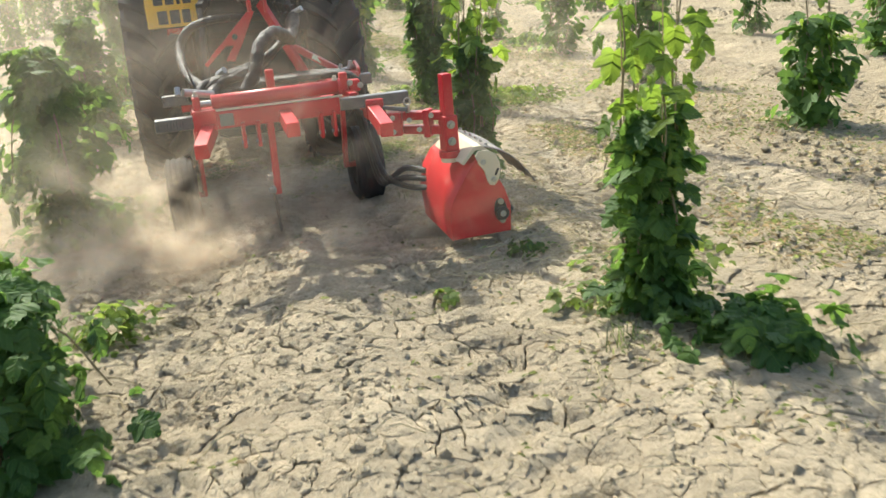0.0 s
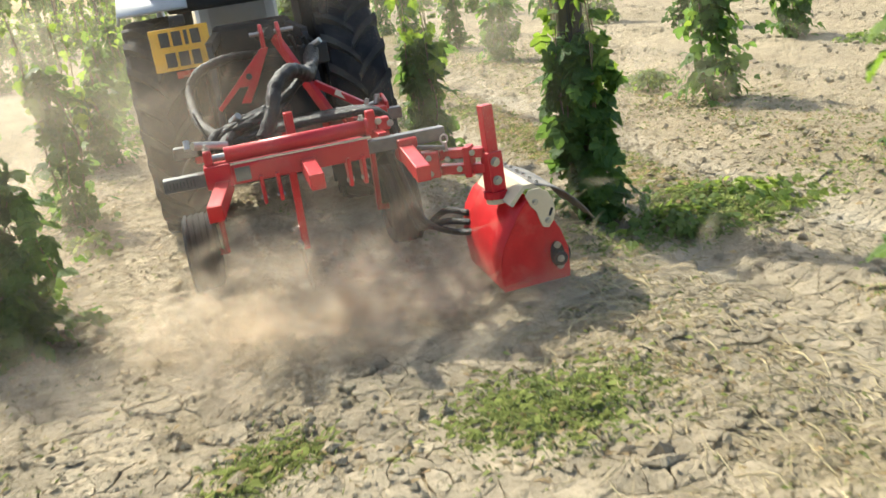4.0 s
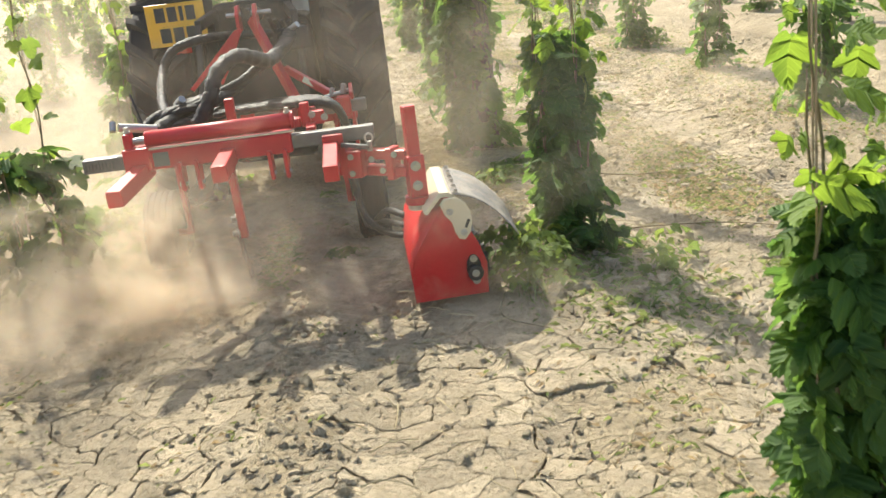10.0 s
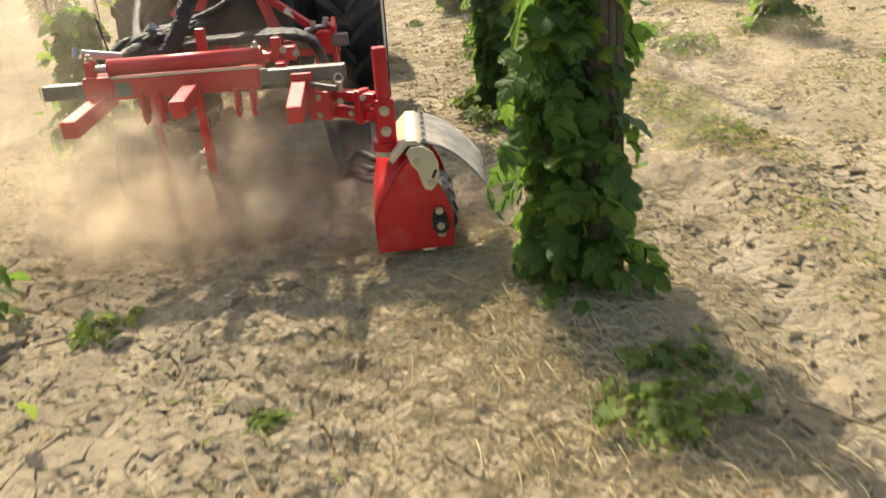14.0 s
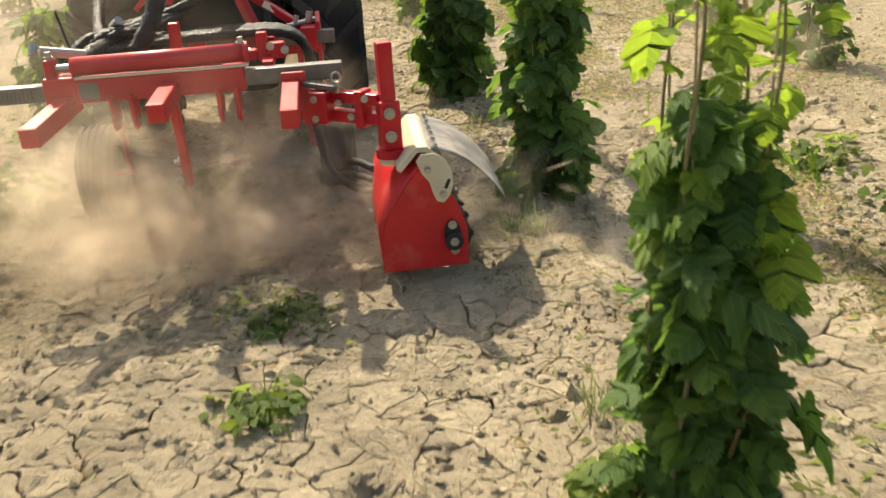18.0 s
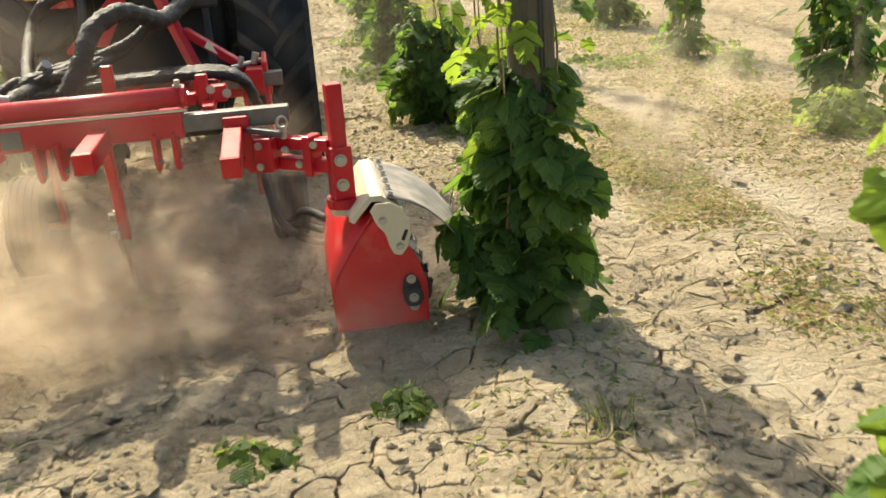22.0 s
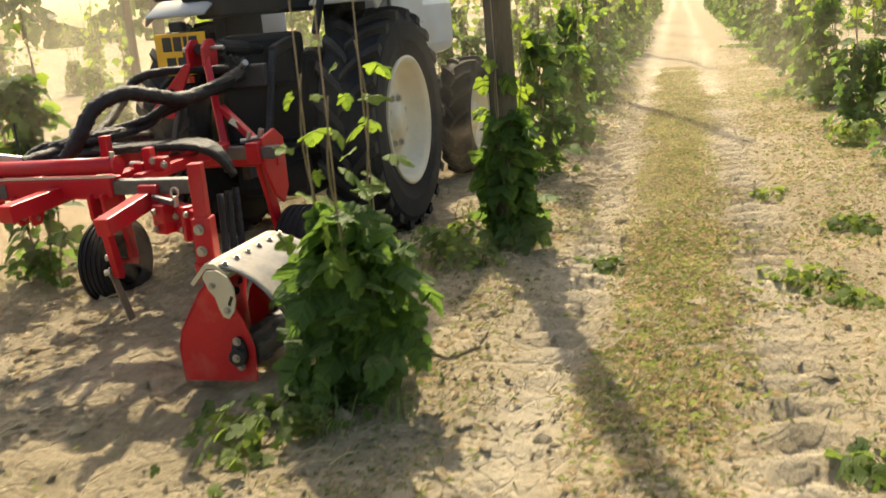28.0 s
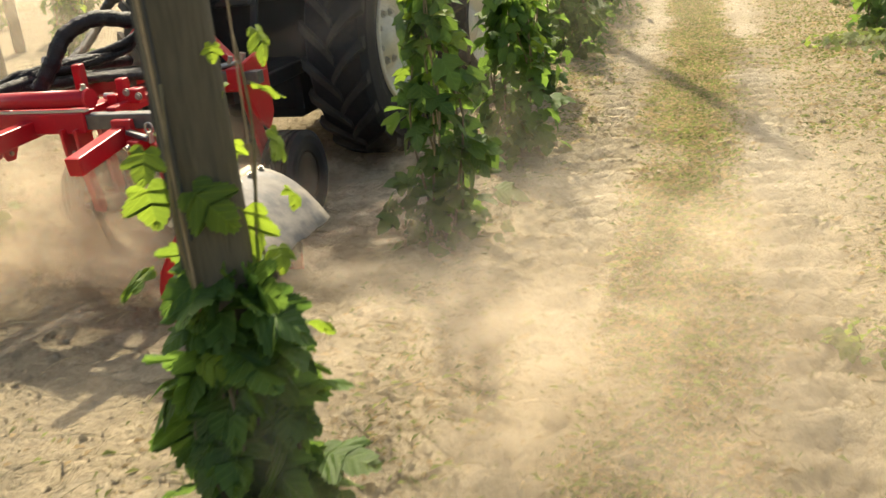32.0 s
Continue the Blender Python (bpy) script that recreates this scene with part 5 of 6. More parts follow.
def leaf_shape(fold, droop, wave):
    """Points, triangles and uv of one three-lobed, saw-toothed leaf, about 1 long, from its stalk along +y, face up."""
    rim = []
    for k, (a, b) in enumerate(zip(LOBES, LOBES[1:])):
        rim.append(a)
        dx, dy = b[0] - a[0], b[1] - a[1]
        if k:
            for f in (0.30, 0.72):
                rim.append((a[0] + f * dx + 0.17 * dy, a[1] + f * dy - 0.17 * dx))
                rim.append((a[0] + (f + 0.10) * dx, a[1] + (f + 0.10) * dy))
    rim.append(LOBES[-1])
    rim = [(max(0.0, x), y) for x, y in rim]
    pts, tri = [], []
    for sgn in (1, -1):
        e = len(pts)
        for k, (x, y) in enumerate(rim):
            pts.append((0.0, min(1.0, max(0.03, y * 0.86 + 0.05 - 0.25 * x))))
            pts.append((x * sgn, y))
        for k in range(len(rim) - 1):
            p, q = e + 2 * k, e + 2 * k + 1
            f = [(p, q, q + 2), (p, q + 2, p + 2)]
            tri += f if sgn > 0 else [t[::-1] for t in f]
    p = np.array(pts)
    r = np.abs(p[:, 0])
    z = fold * r - droop * p[:, 1] ** 2 - 0.55 * r ** 2 + 1.3 * wave * np.sin(7 * p[:, 0] + 3 * p[:, 1]) * r + 0.05 * np.sin(9 * p[:, 1] + 40 * wave) * r
    return np.column_stack([p, z]), np.array(tri), np.column_stack([p[:, 0] + 0.5, p[:, 1]])


FAR_EDGE = [(0.16, -0.13), (0.54, 0.20), (0.58, 0.50), (0.36, 0.46), (0.24, 0.82)]


def far_shape(fold, droop):
    """The same leaf with fewer points, for plants further off."""
    pts = [(0.0, 0.02), (0.0, 0.5), (0.0, 1.04)]
    tri = []
    for sgn in (1, -1):
        e = len(pts)
        pts += [(x * sgn, y) for x, y in FAR_EDGE]
        for f in ((0, e, e + 1), (0, e + 1, 1), (1, e + 1, e + 2), (1, e + 2, e + 3), (1, e + 3, e + 4), (1, e + 4, 2)):
            tri.append(f if sgn > 0 else f[::-1])
    p = np.array(pts)
    z = fold * np.abs(p[:, 0]) - droop * p[:, 1] ** 2 - 0.35 * np.abs(p[:, 0]) ** 2
    return np.column_stack([p, z]), np.array(tri), np.column_stack([p[:, 0] + 0.5, p[:, 1]])


FAR_SHAPES = [far_shape(0.25, 0.25), far_shape(0.12, 0.45), far_shape(0.40, 0.15), far_shape(0.05, 0.60)]
SHAPES = [leaf_shape(0.25, 0.25, 0.10), leaf_shape(0.12, 0.45, -0.14), leaf_shape(0.40, 0.15, 0.18), leaf_shape(0.05, 0.60, 0.08)]


LEAF_MESHES = []
for fold, droop, wave in ((0.25, 0.25, 0.10), (0.12, 0.45, -0.14), (0.40, 0.15, 0.18), (0.05, 0.60, 0.08), (0.30, 0.35, -0.20), (0.15, 0.10, 0.22), (0.20, 0.75, 0.12)):
    v, f, uv = leaf_shape(fold, droop, wave)
    me = fast_mesh("leaf", v, f, LEAF, True)
    me.uv_layers.new(name="UVMap").data.foreach_set("uv", uv[f.ravel()].astype(np.float32).ravel())
    LEAF_MESHES.append(me)


def leaf_mesh(name, at, out, size, tilt, spin, mat, rng, shapes=FAR_SHAPES):
    """Leaves hung at the points at, leaning outwards along out (x, y), in one mesh with uv."""
    vs, fs, us, base = [], [], [], 0
    for k in range(len(at)):
        v, f, uv = shapes[rng.integers(len(shapes))]
        a = math.atan2(out[k][1], out[k][0]) - math.pi / 2
        m = (Euler((0, 0, a + spin[k])).to_matrix() @ Euler((-tilt[k], 0, 0)).to_matrix() @ Euler((0, rng.normal(0, 0.35), 0)).to_matrix())
        vs.append(v * size[k] @ np.array(m).T + at[k])
        fs.append(f + base)
        us.append(uv)
        base += len(v)
    vs, fs, us = np.concatenate(vs), np.concatenate(fs), np.concatenate(us)
    me = fast_mesh(name, vs, fs, mat, True)
    me.uv_layers.new(name="UVMap").data.foreach_set("uv", us[fs.ravel()].astype(np.float32).ravel())
    return me


def foliage(seed, H, R, n, big=0.085, skirt=40):
    """The dense leafy column of one plant."""
    rng = np.random.default_rng(seed)
    z = rng.random(n) ** 0.9 * H
    a = rng.uniform(0, 2 * math.pi, n)
    lump = 1 + 0.28 * np.sin(2 * a + 5 * z + seed) + 0.2 * np.sin(3 * a - 9 * z)
    prof = np.interp(z / H, [0, 0.12, 0.45, 0.75, 1.0], [0.72, 0.88, 0.98, 0.84, 0.45])
    r = R * prof * lump * rng.uniform(0.30, 1.18, n) * np.where(rng.random(n) < 0.07, 1.45, 1.0)
    at = np.column_stack([np.cos(a) * r, np.sin(a) * r, z + 0.06])
    size = rng.uniform(0.45, 1.3, n) * big
    tilt = rng.uniform(-0.15, 1.45, n)
    if skirt:
        b = rng.uniform(0, 6.28, skirt)
        q = rng.uniform(0.6, 1.9, skirt) * R
        at = np.vstack([at, np.column_stack([np.cos(b) * q, np.sin(b) * q, rng.uniform(0.03, 0.16, skirt)])])
        a, size, tilt = np.r_[a, b], np.r_[size, rng.uniform(0.4, 0.9, skirt) * big], np.r_[tilt, rng.uniform(0.0, 0.9, skirt)]
    return at, np.column_stack([np.cos(a), np.sin(a)]), size, tilt, rng.normal(0, 0.75, len(a)), rng


def shoot(seed, foot, head, reach, sparse):
    """A bine wound up its string, and the young leaves on it."""
    rng = np.random.default_rng(seed)
    foot, head = Vector(foot), Vector(head)
    line = []
    steps = int(reach * 14)
    for k in range(steps + 1):
        f = k / steps * reach / (head - foot).length
        p = foot.lerp(head, f)
        line.append(p + Vector((math.cos(k * 0.9 + seed), math.sin(k * 0.9 + seed), 0)) * 0.011)
    bm = tube(bmesh.new(), line, 0.0050, 5, 0.45, 2)
    at, out, size, tilt = [], [], [], []
    z = 0.25
    while z < reach:
        p = foot.lerp(head, z / (head - foot).length)
        b = rng.uniform(0, 6.28)
        for s in (0, math.pi):
            d = Vector((math.cos(b + s), math.sin(b + s), 0))
            q = p + d * rng.uniform(0.02, 0.09)
            at.append(q[:])
            out.append((d.x, d.y))
            size.append(rng.uniform(0.45, 1.2) * 0.092 * (1 - 0.5 * z / (reach + 0.3)))
            tilt.append(rng.uniform(-0.1, 1.4))
        z += rng.uniform(0.06, 0.14) * sparse
    return bm, (np.array(at), np.array(out), np.array(size), np.array(tilt), rng.normal(0, 0.85, len(at)), rng)


def hop_plant(seed, H, R, n, big, label, reach=1.25, skirt=40, shoots=3, sparse=1.0, top=4.4, leafwise=False):
    thing = tagged(new("hop_plant"), label, "hop plant", "hop rows")
    at, out, size, tilt, spin, rng = foliage(seed, H, R, n, big, skirt)
    single = min(len(at), 290) if leafwise else 0
    for k in range(single):
        ob = new("leaf", LEAF_MESHES[rng.integers(len(LEAF_MESHES))])
        ob.parent = thing
        a = math.atan2(out[k][1], out[k][0]) - math.pi / 2
        ob.matrix_basis = Matrix.Translation(at[k]) @ Euler((0, 0, a + spin[k])).to_matrix().to_4x4() @ Euler((-tilt[k], 0, 0)).to_matrix().to_4x4() @ Euler((0, rng.normal(0, 0.5), 0)).to_matrix().to_4x4() @ Matrix.Diagonal((size[k], size[k], size[k], 1))
    if len(at) - single > 3:
        f = new("foliage", leaf_mesh("foliage", at[single:], out[single:], size[single:], tilt[single:], spin[single:], LEAF, rng, SHAPES if leafwise else FAR_SHAPES))
        f.parent = thing
    for k in range(shoots):
        a = 2 * math.pi * k / shoots + seed
        foot = (min(0.10, 0.8 * R) * math.cos(a), min(0.10, 0.8 * R) * math.sin(a), H * 0.45)
        head = (0.16 * math.cos(a) * (1 if k % 2 else 0.6), 0.16 * math.sin(a), top)
        bm, leaves = shoot(seed * 7 + k, foot, head, reach * rng.uniform(0.75, 1.15), sparse)
        b = part("bine", bm, BINE, thing, "", True)
        young = new("shoot_leaves", leaf_mesh("shoot_leaves", *leaves[:5], LEAF_YOUNG, leaves[5], SHAPES if leafwise else FAR_SHAPES))
        young.parent = b
        part("string", rod(bmesh.new(), foot, head, 0.0022, 5), STRING, thing, "thin coir training string")
    bm = bmesh.new()
    for k in range(5):
        a = 1.256 * k + seed
        tube(bm, [(0.03 * math.cos(a), 0.03 * math.sin(a), -0.02), (0.07 * math.cos(a), 0.07 * math.sin(a), 0.2 * H), (0.10 * math.cos(a + 0.5), 0.10 * math.sin(a + 0.5), 0.55 * H), (0.05 * math.cos(a), 0.05 * math.sin(a), 0.9 * H)], 0.006, 5, 0.6, 3)
    part("rootstock", bm, BINE, thing, "", True)
    return thing


def turned(x, y, a, s=1.0):
    return Matrix.Translation((x, y, float(height(x, y)) - 0.005)) @ pose(0, 0, 0, 0, 0, a)


# the row that the head works along: y, height, radius, leaf count, label
ROW = [
    (1.16, 2.95, 0.62, 0.100, 250, "leafy hop plant with a trailing skirt of leaves"),
    (1.12, 4.95, 0.66, 0.072, 190, "slim hop plant climbing its strings from dry soil"),
    (1.48, 7.62, 0.80, 0.135, 290, "bushy hop plant round a wooden pole"),
    (1.20, 9.48, 0.72, 0.104, 240, "tall hop plant with weeds at its foot"),
    (1.08, 11.52, 0.80, 0.118, 270, "dense tall hop plant with broad leaves"),
    (0.94, 13.64, 0.98, 0.155, 400, "very dense hop plant round a wooden pole"),
    (0.91, 15.88, 0.78, 0.092, 230, "dense hop plant over its own dark shade"),
    (1.05, 17.86, 0.80, 0.104, 270, "tall hop plant with pale young shoots"),
    (0.92, 19.60, 0.68, 0.128, 280, "bushy hop plant with large leaves round a pole"),
    (1.056, 22.417, 0.50, 0.20, 210, "hop plant with long shoots on its strings"),
    (1.022, 24.403, 0.52, 0.14, 150, "low bushy hop plant with bare climbing shoots"),
    (1.185, 26.176, 0.58, 0.090, 150, "hop plant round the foot of a wooden pole"),
]
row_plants = []
for k, (x, y, H, R, n, label) in enumerate(ROW):
    p = hop_plant(11 + k, H, R, int(n * 1.4), (0.098 if k > 7 else 0.086) if k > 3 else 0.078, label, 0.80, 60 if k in (0, 3, 4) else 14 if k > 6 else 30, 4 if y < 21 else 3, 0.72 if y < 21 else 1.1, leafwise=True)
    p.matrix_basis = turned(x, y, 40 * k)
    row_plants.append(p)

# shared plants for the other rows and the distance
kinds = [hop_plant(60 + k, H, R * 0.85, 220, 0.090, "leafy hop plant in a further row", 1.1, 30, 2, 0.9) for k, (H, R) in enumerate(((0.85, 0.15), (0.70, 0.20), (0.95, 0.14), (0.60, 0.19)))]
used = 0
rnd = random.Random(5)
for row in (0, 1, -1, 2, -2, 3, -3, -4, -5):
    y = {0: 28.0, 1: 5.25, -1: 9.7}.get(row, 6.0 + 0.7 * abs(row))
    end = 70 if abs(row) < 2 else 56
    if row < -3:
        y = 14.0
    while y < end:
        if not (row == -1 and y < 2):
            x = row_x(y) + 2.15 * row + (0.1 if row == -1 else 0) + rnd.uniform(-0.06, 0.06)
            m = turned(x, y, rnd.uniform(0, 360))
            if used < 4:
                kinds[used].matrix_basis = m
            else:
                copy_thing(kinds[used % 4], m)
            used += 1
        y += (1.15 if row == 0 and y < 48 else 1.5 if row == 1 and y > 27 else 2.07 if y < 40 else 2.6) + rnd.uniform(-0.12, 0.12)

# bushes with trailing shoots beside the start
def bush(seed, x, y, H, R, n, big, label):
    thing = tagged(new("hop_plant"), label, "hop plant", "hop rows")
    at, out, size, tilt, spin, rng = foliage(seed, H, R, n, big, 40)
    for k in range(min(len(at), 290)):
        ob = new("leaf", LEAF_MESHES[rng.integers(len(LEAF_MESHES))])
        ob.parent = thing
        a = math.atan2(out[k][1], out[k][0]) - math.pi / 2
        ob.matrix_basis = Matrix.Translation(at[k]) @ Euler((-0.0, 0, a + spin[k])).to_matrix().to_4x4() @ Euler((-tilt[k], 0, 0)).to_matrix().to_4x4() @ Matrix.Diagonal((size[k], size[k], size[k], 1))
    if len(at) > 293:
        f = new("foliage", leaf_mesh("foliage", at[290:], out[290:], size[290:], tilt[290:], spin[290:], LEAF, rng, SHAPES))
        f.parent = thing
    for k in range(4):
        a = 1.57 * k + seed
        bm = tube(bmesh.new(), [(0, 0, -0.02), (0.3 * R * math.cos(a), 0.3 * R * math.sin(a), 0.5 * H), (0.8 * R * math.cos(a), 0.8 * R * math.sin(a), 0.75 * H), (1.25 * R * math.cos(a), 1.25 * R * math.sin(a), 0.35 * H)], 0.005, 5, 0.6, 4)
        part("bine", bm, BINE, thing, "", True)
    thing.matrix_basis = turned(x, y, 0)


bush(91, -0.88, 2.78, 0.48, 0.27, 460, 0.080, "bushy dark-leaved hop plant sprawling over dry clay")
bush(93, -0.92, 4.85, 0.90, 0.18, 430, 0.080, "leafy hop plant with drooping shoots beside the machine")
bush(94, -1.06, 7.55, 0.85, 0.17, 400, 0.080, "hazy leafy hop plant standing in drifting dust")
bush(92, 1.33, 2.60, 0.07, 0.16, 110, 0.080, "low trailing hop shoots lying on cracked clay")

# poles
def hop_pole(x, y, top, lean=0.0):
    bm = bmesh.new()
    rnd_ = random.Random(int(y * 10))
    n, rings = 20, []
    for k in range(26):
        z = -0.05 + top * k / 25
        rings.append([bm.verts.new(((0.064 - 0.003 * z + 0.003 * noise.noise((math.cos(a) * 2, math.sin(a) * 2, z * 0.6 + y)) + 0.0018 * noise.noise((math.cos(a) * 9, math.sin(a) * 9, z * 0.5))) * math.cos(a) + lean * z, (0.064 - 0.003 * z + 0.003 * noise.noise((math.cos(a) * 2, math.sin(a) * 2, z * 0.6 + y))) * math.sin(a), z)) for a in (2 * math.pi * j / n for j in range(n))])
    for a, b in zip(rings, rings[1:]):
        for j in range(n):
            bm.faces.new((a[j], a[(j + 1) % n], b[(j + 1) % n], b[j]))
    bm.faces.new(rings[-1])
    thing = tagged(new("hop_pole", mesh_of(bm, "hop_pole", True, WOOD)), "weathered grey-brown wooden hop pole", "pole", "hop poles")
    thing.location = (x, y, float(height(x, y)))
    for k in range(2):
        a = rnd_.uniform(3.6, 5.8)
        z0, z1 = rnd_.uniform(0.1, 0.7), rnd_.uniform(1.2, 2.6)
        bm = bmesh.new()
        tube(bm, [((0.0638 - 0.003 * z) * math.cos(a + 0.03 * math.sin(4 * z)) + lean * z, (0.0638 - 0.003 * z) * math.sin(a + 0.03 * math.sin(4 * z)), z) for z in np.linspace(z0, z1, 7)], 0.0040, 5, 0.5, 3)
        part("drying_crack", bm, INK, thing)
    return thing


for x, y in ((1.49, 7.68), (1.02, 13.60), (0.95, 19.57), (1.185, 26.176)) + tuple((row_x(v) + 0.05, v) for v in (33.0, 40.0, 47.0, 54.0)):
    hop_pole(x, y, 4.4)
for r, y in ((1, 44.0), (-2, 31.0), (2, 38.0), (-3, 34.0), (-2, 44.0)):
    hop_pole(row_x(y) + 2.15 * r, y, 4.4)

# a far hedge closes the field
HEDGE = leaf_material("hedge_leaf", (0.060, 0.105, 0.035), 0.35)
rng = np.random.default_rng(44)
n = 9000
a = rng.uniform(0, 2 * math.pi, n)
rad = rng.normal(96, 2.0, n)
z = rng.random(n) ** 0.8 * (5.5 + 2.5 * np.sin(a * 23) + 1.5 * np.sin(a * 61))
at = np.column_stack([np.cos(a) * rad, 20 + np.sin(a) * rad, np.abs(z)])
hedge = new("far_hedge", leaf_mesh("far_hedge", at, np.column_stack([-np.cos(a), -np.sin(a)]), rng.uniform(0.7, 1.5, n), rng.uniform(0.3, 1.5, n), rng.normal(0, 0.6, n), HEDGE, rng))
tagged(hedge, "far hedge of mixed green trees", "hedge", kind="stuff")

# weeds about the feet of the plants and in the alleys: x, y, spread, height, leaves
WEED = leaf_material("weed_leaf", (0.105, 0.165, 0.045), 0.45)
for k, (x, y, R, H, n) in enumerate((
        (0.88, 9.08, 0.15, 0.16, 150), (0.90, 11.28, 0.20, 0.20, 260), (1.30, 11.35, 0.26, 0.05, 120), (1.75, 7.22, 0.26, 0.07, 200), (2.10, 7.35, 0.26, 0.06, 170), (1.30, 8.05, 0.18, 0.10, 130), (2.35, 17.3, 0.24, 0.10, 170), (2.2, 18.0, 0.2, 0.08, 120), (1.04, 12.85, 0.16, 0.07, 110),
        (0.98, 3.75, 0.10, 0.05, 40), (0.55, 3.42, 0.05, 0.04, 20), (1.35, 3.35, 0.22, 0.08, 140), (1.60, 3.55, 0.20, 0.06, 90), (1.75, 4.60, 0.07, 0.06, 30),
        (1.12, 13.1, 0.12, 0.06, 60), (1.45, 15.55, 0.24, 0.05, 110), (1.25, 15.45, 0.16, 0.04, 60), (0.86, 15.62, 0.12, 0.10, 70), (0.05, 16.95, 0.09, 0.04, 60),
        (-0.21, 18.37, 0.14, 0.07, 110), (0.06, 16.45, 0.10, 0.07, 90), (-0.43, 18.35, 0.10, 0.05, 60), (0.51, 19.20, 0.05, 0.07, 40), (0.15, 19.08, 0.10, 0.04, 60), (0.05, 12.94, 0.05, 0.04, 40), (-0.53, 13.56, 0.10, 0.06, 60), (0.15, 11.97, 0.07, 0.04, 40), (-0.64, 3.50, 0.14, 0.14, 120), (1.03, 3.10, 0.14, 0.07, 80), (1.64, 25.88, 0.10, 0.04, 50), (2.46, 25.63, 0.16, 0.05, 80), (0.80, 15.95, 0.10, 0.14, 90), (0.85, 24.16, 0.20, 0.10, 150), (0.94, 26.01, 0.22, 0.14, 200), (1.03, 25.76, 0.14, 0.08, 90), (1.10, 22.04, 0.10, 0.06, 50),
        (2.56, 25.41, 0.10, 0.04, 40), (2.42, 27.22, 0.09, 0.04, 30), (2.73, 26.50, 0.14, 0.06, 70), (2.43, 24.12, 0.12, 0.04, 50), (1.55, 25.27, 0.08, 0.03, 25), (-0.75, 5.2, 0.25, 0.12, 160), (-0.9, 8.9, 0.18, 0.10, 110), (-0.85, 12.6, 0.3, 0.16, 200), (-0.95, 16.2, 0.3, 0.14, 180))):
    w = tagged(new("weed_clump"), "small clump of pale green weeds on dry soil", "weed", "weeds")
    at, out, size, tilt, spin, rng = foliage(200 + k, H, R, n, 0.042, 0)
    tilt = tilt * 0.6
    f = new("leaves", leaf_mesh("leaves", at * (1, 1, 1) - (0, 0, 0.05), out, size, tilt, spin, WEED, rng))
    f.parent = w
    for j in range(5):
        a = 1.3 * j + k
        bm = tube(bmesh.new(), [(0, 0, -0.01), (0.4 * R * math.cos(a), 0.4 * R * math.sin(a), 0.5 * H + 0.01), (0.8 * R * math.cos(a), 0.8 * R * math.sin(a), 0.8 * H + 0.01)], 0.002, 4, 0.6, 2)
        part("stem", bm, BINE, w)
    w.matrix_basis = turned(x, y, 0)

# tufts of long grass about the feet of the plants: x, y, height
def grass_tuft(x, y, h, seed):
    rng = np.random.default_rng(seed)
    n = 46
    a, lean, up = rng.uniform(0, 6.28, n), rng.uniform(0.2, 1.1, n), h * rng.uniform(0.5, 1.15, n)
    foot = rng.normal(0, 0.035, (n, 2))
    way, side = np.stack([np.cos(a), np.sin(a)], -1), np.stack([-np.sin(a), np.cos(a)], -1)
    vs = []
    for f, w in ((0.0, 0.0022), (0.4, 0.0020), (0.75, 0.0014), (1.0, 0.0002)):
        mid = foot + way * (lean * up * f ** 1.7)[:, None]
        z = up * (f - 0.30 * lean * f ** 2.2) - 0.004
        for k in (-1, 1):
            vs.append(np.column_stack([mid + k * w * side, z]))
    v = np.stack(vs, 1).reshape(-1, 3)
    one = np.array([(2 * k, 2 * k + 1, 2 * k + 3, 2 * k + 2) for k in range(3)])
    f = (one[None] + (np.arange(n) * 8)[:, None, None]).reshape(-1, 4)
    ob = tagged(new("grass_tuft", fast_mesh("grass_tuft", v, f, GRASS, True)), "tuft of long green grass on dry soil", "grass", "grass tufts")
    ob.matrix_basis = turned(x, y, 0)


for k, (x, y, h) in enumerate(((0.84, 16.30, 0.13), (0.78, 15.82, 0.15), (0.90, 16.05, 0.12), (0.98, 18.95, 0.10), (0.86, 17.45, 0.14), (0.94, 17.55, 0.12), (0.76, 4.90, 0.09), (0.92, 12.95, 0.09), (1.22, 13.05, 0.08), (0.86, 11.05, 0.12), (1.00, 24.15, 0.13), (1.15, 24.30, 0.11), (0.90, 26.70, 0.12), (1.06, 25.85, 0.13), (0.52, 19.22, 0.10), (1.35, 22.1, 0.12), (1.02, 9.05, 0.11), (0.98, 2.75, 0.10), (1.62, 25.9, 0.07), (0.08, 16.50, 0.08), (0.62, 5.95, 0.08), (0.72, 6.02, 0.07), (-0.20, 6.05, 0.07))):
    grass_tuft(x, y, h, 400 + k)

# loose bines trailing on the ground
for k, pts in enumerate(([(1.25, 11.7), (1.5, 11.75), (1.75, 11.55), (1.95, 11.3)], [(0.75, 11.1), (0.72, 10.9), (0.85, 10.75)], [(0.98, 19.1), (0.92, 18.85), (0.70, 18.95)], [(1.3, 18.7), (1.36, 18.5), (1.5, 18.45)], [(1.35, 12.9), (1.6, 12.6), (1.9, 12.5)])):
    bm = tube(bmesh.new(), [(x, y, float(height(x, y)) + 0.03) for x, y in pts], 0.004, 6, 0.5, 6)
    tagged(new("dead_bine", mesh_of(bm, "dead_bine", True, BINE)), "dead brown hop bine lying on the soil", "bine", "dead bines")

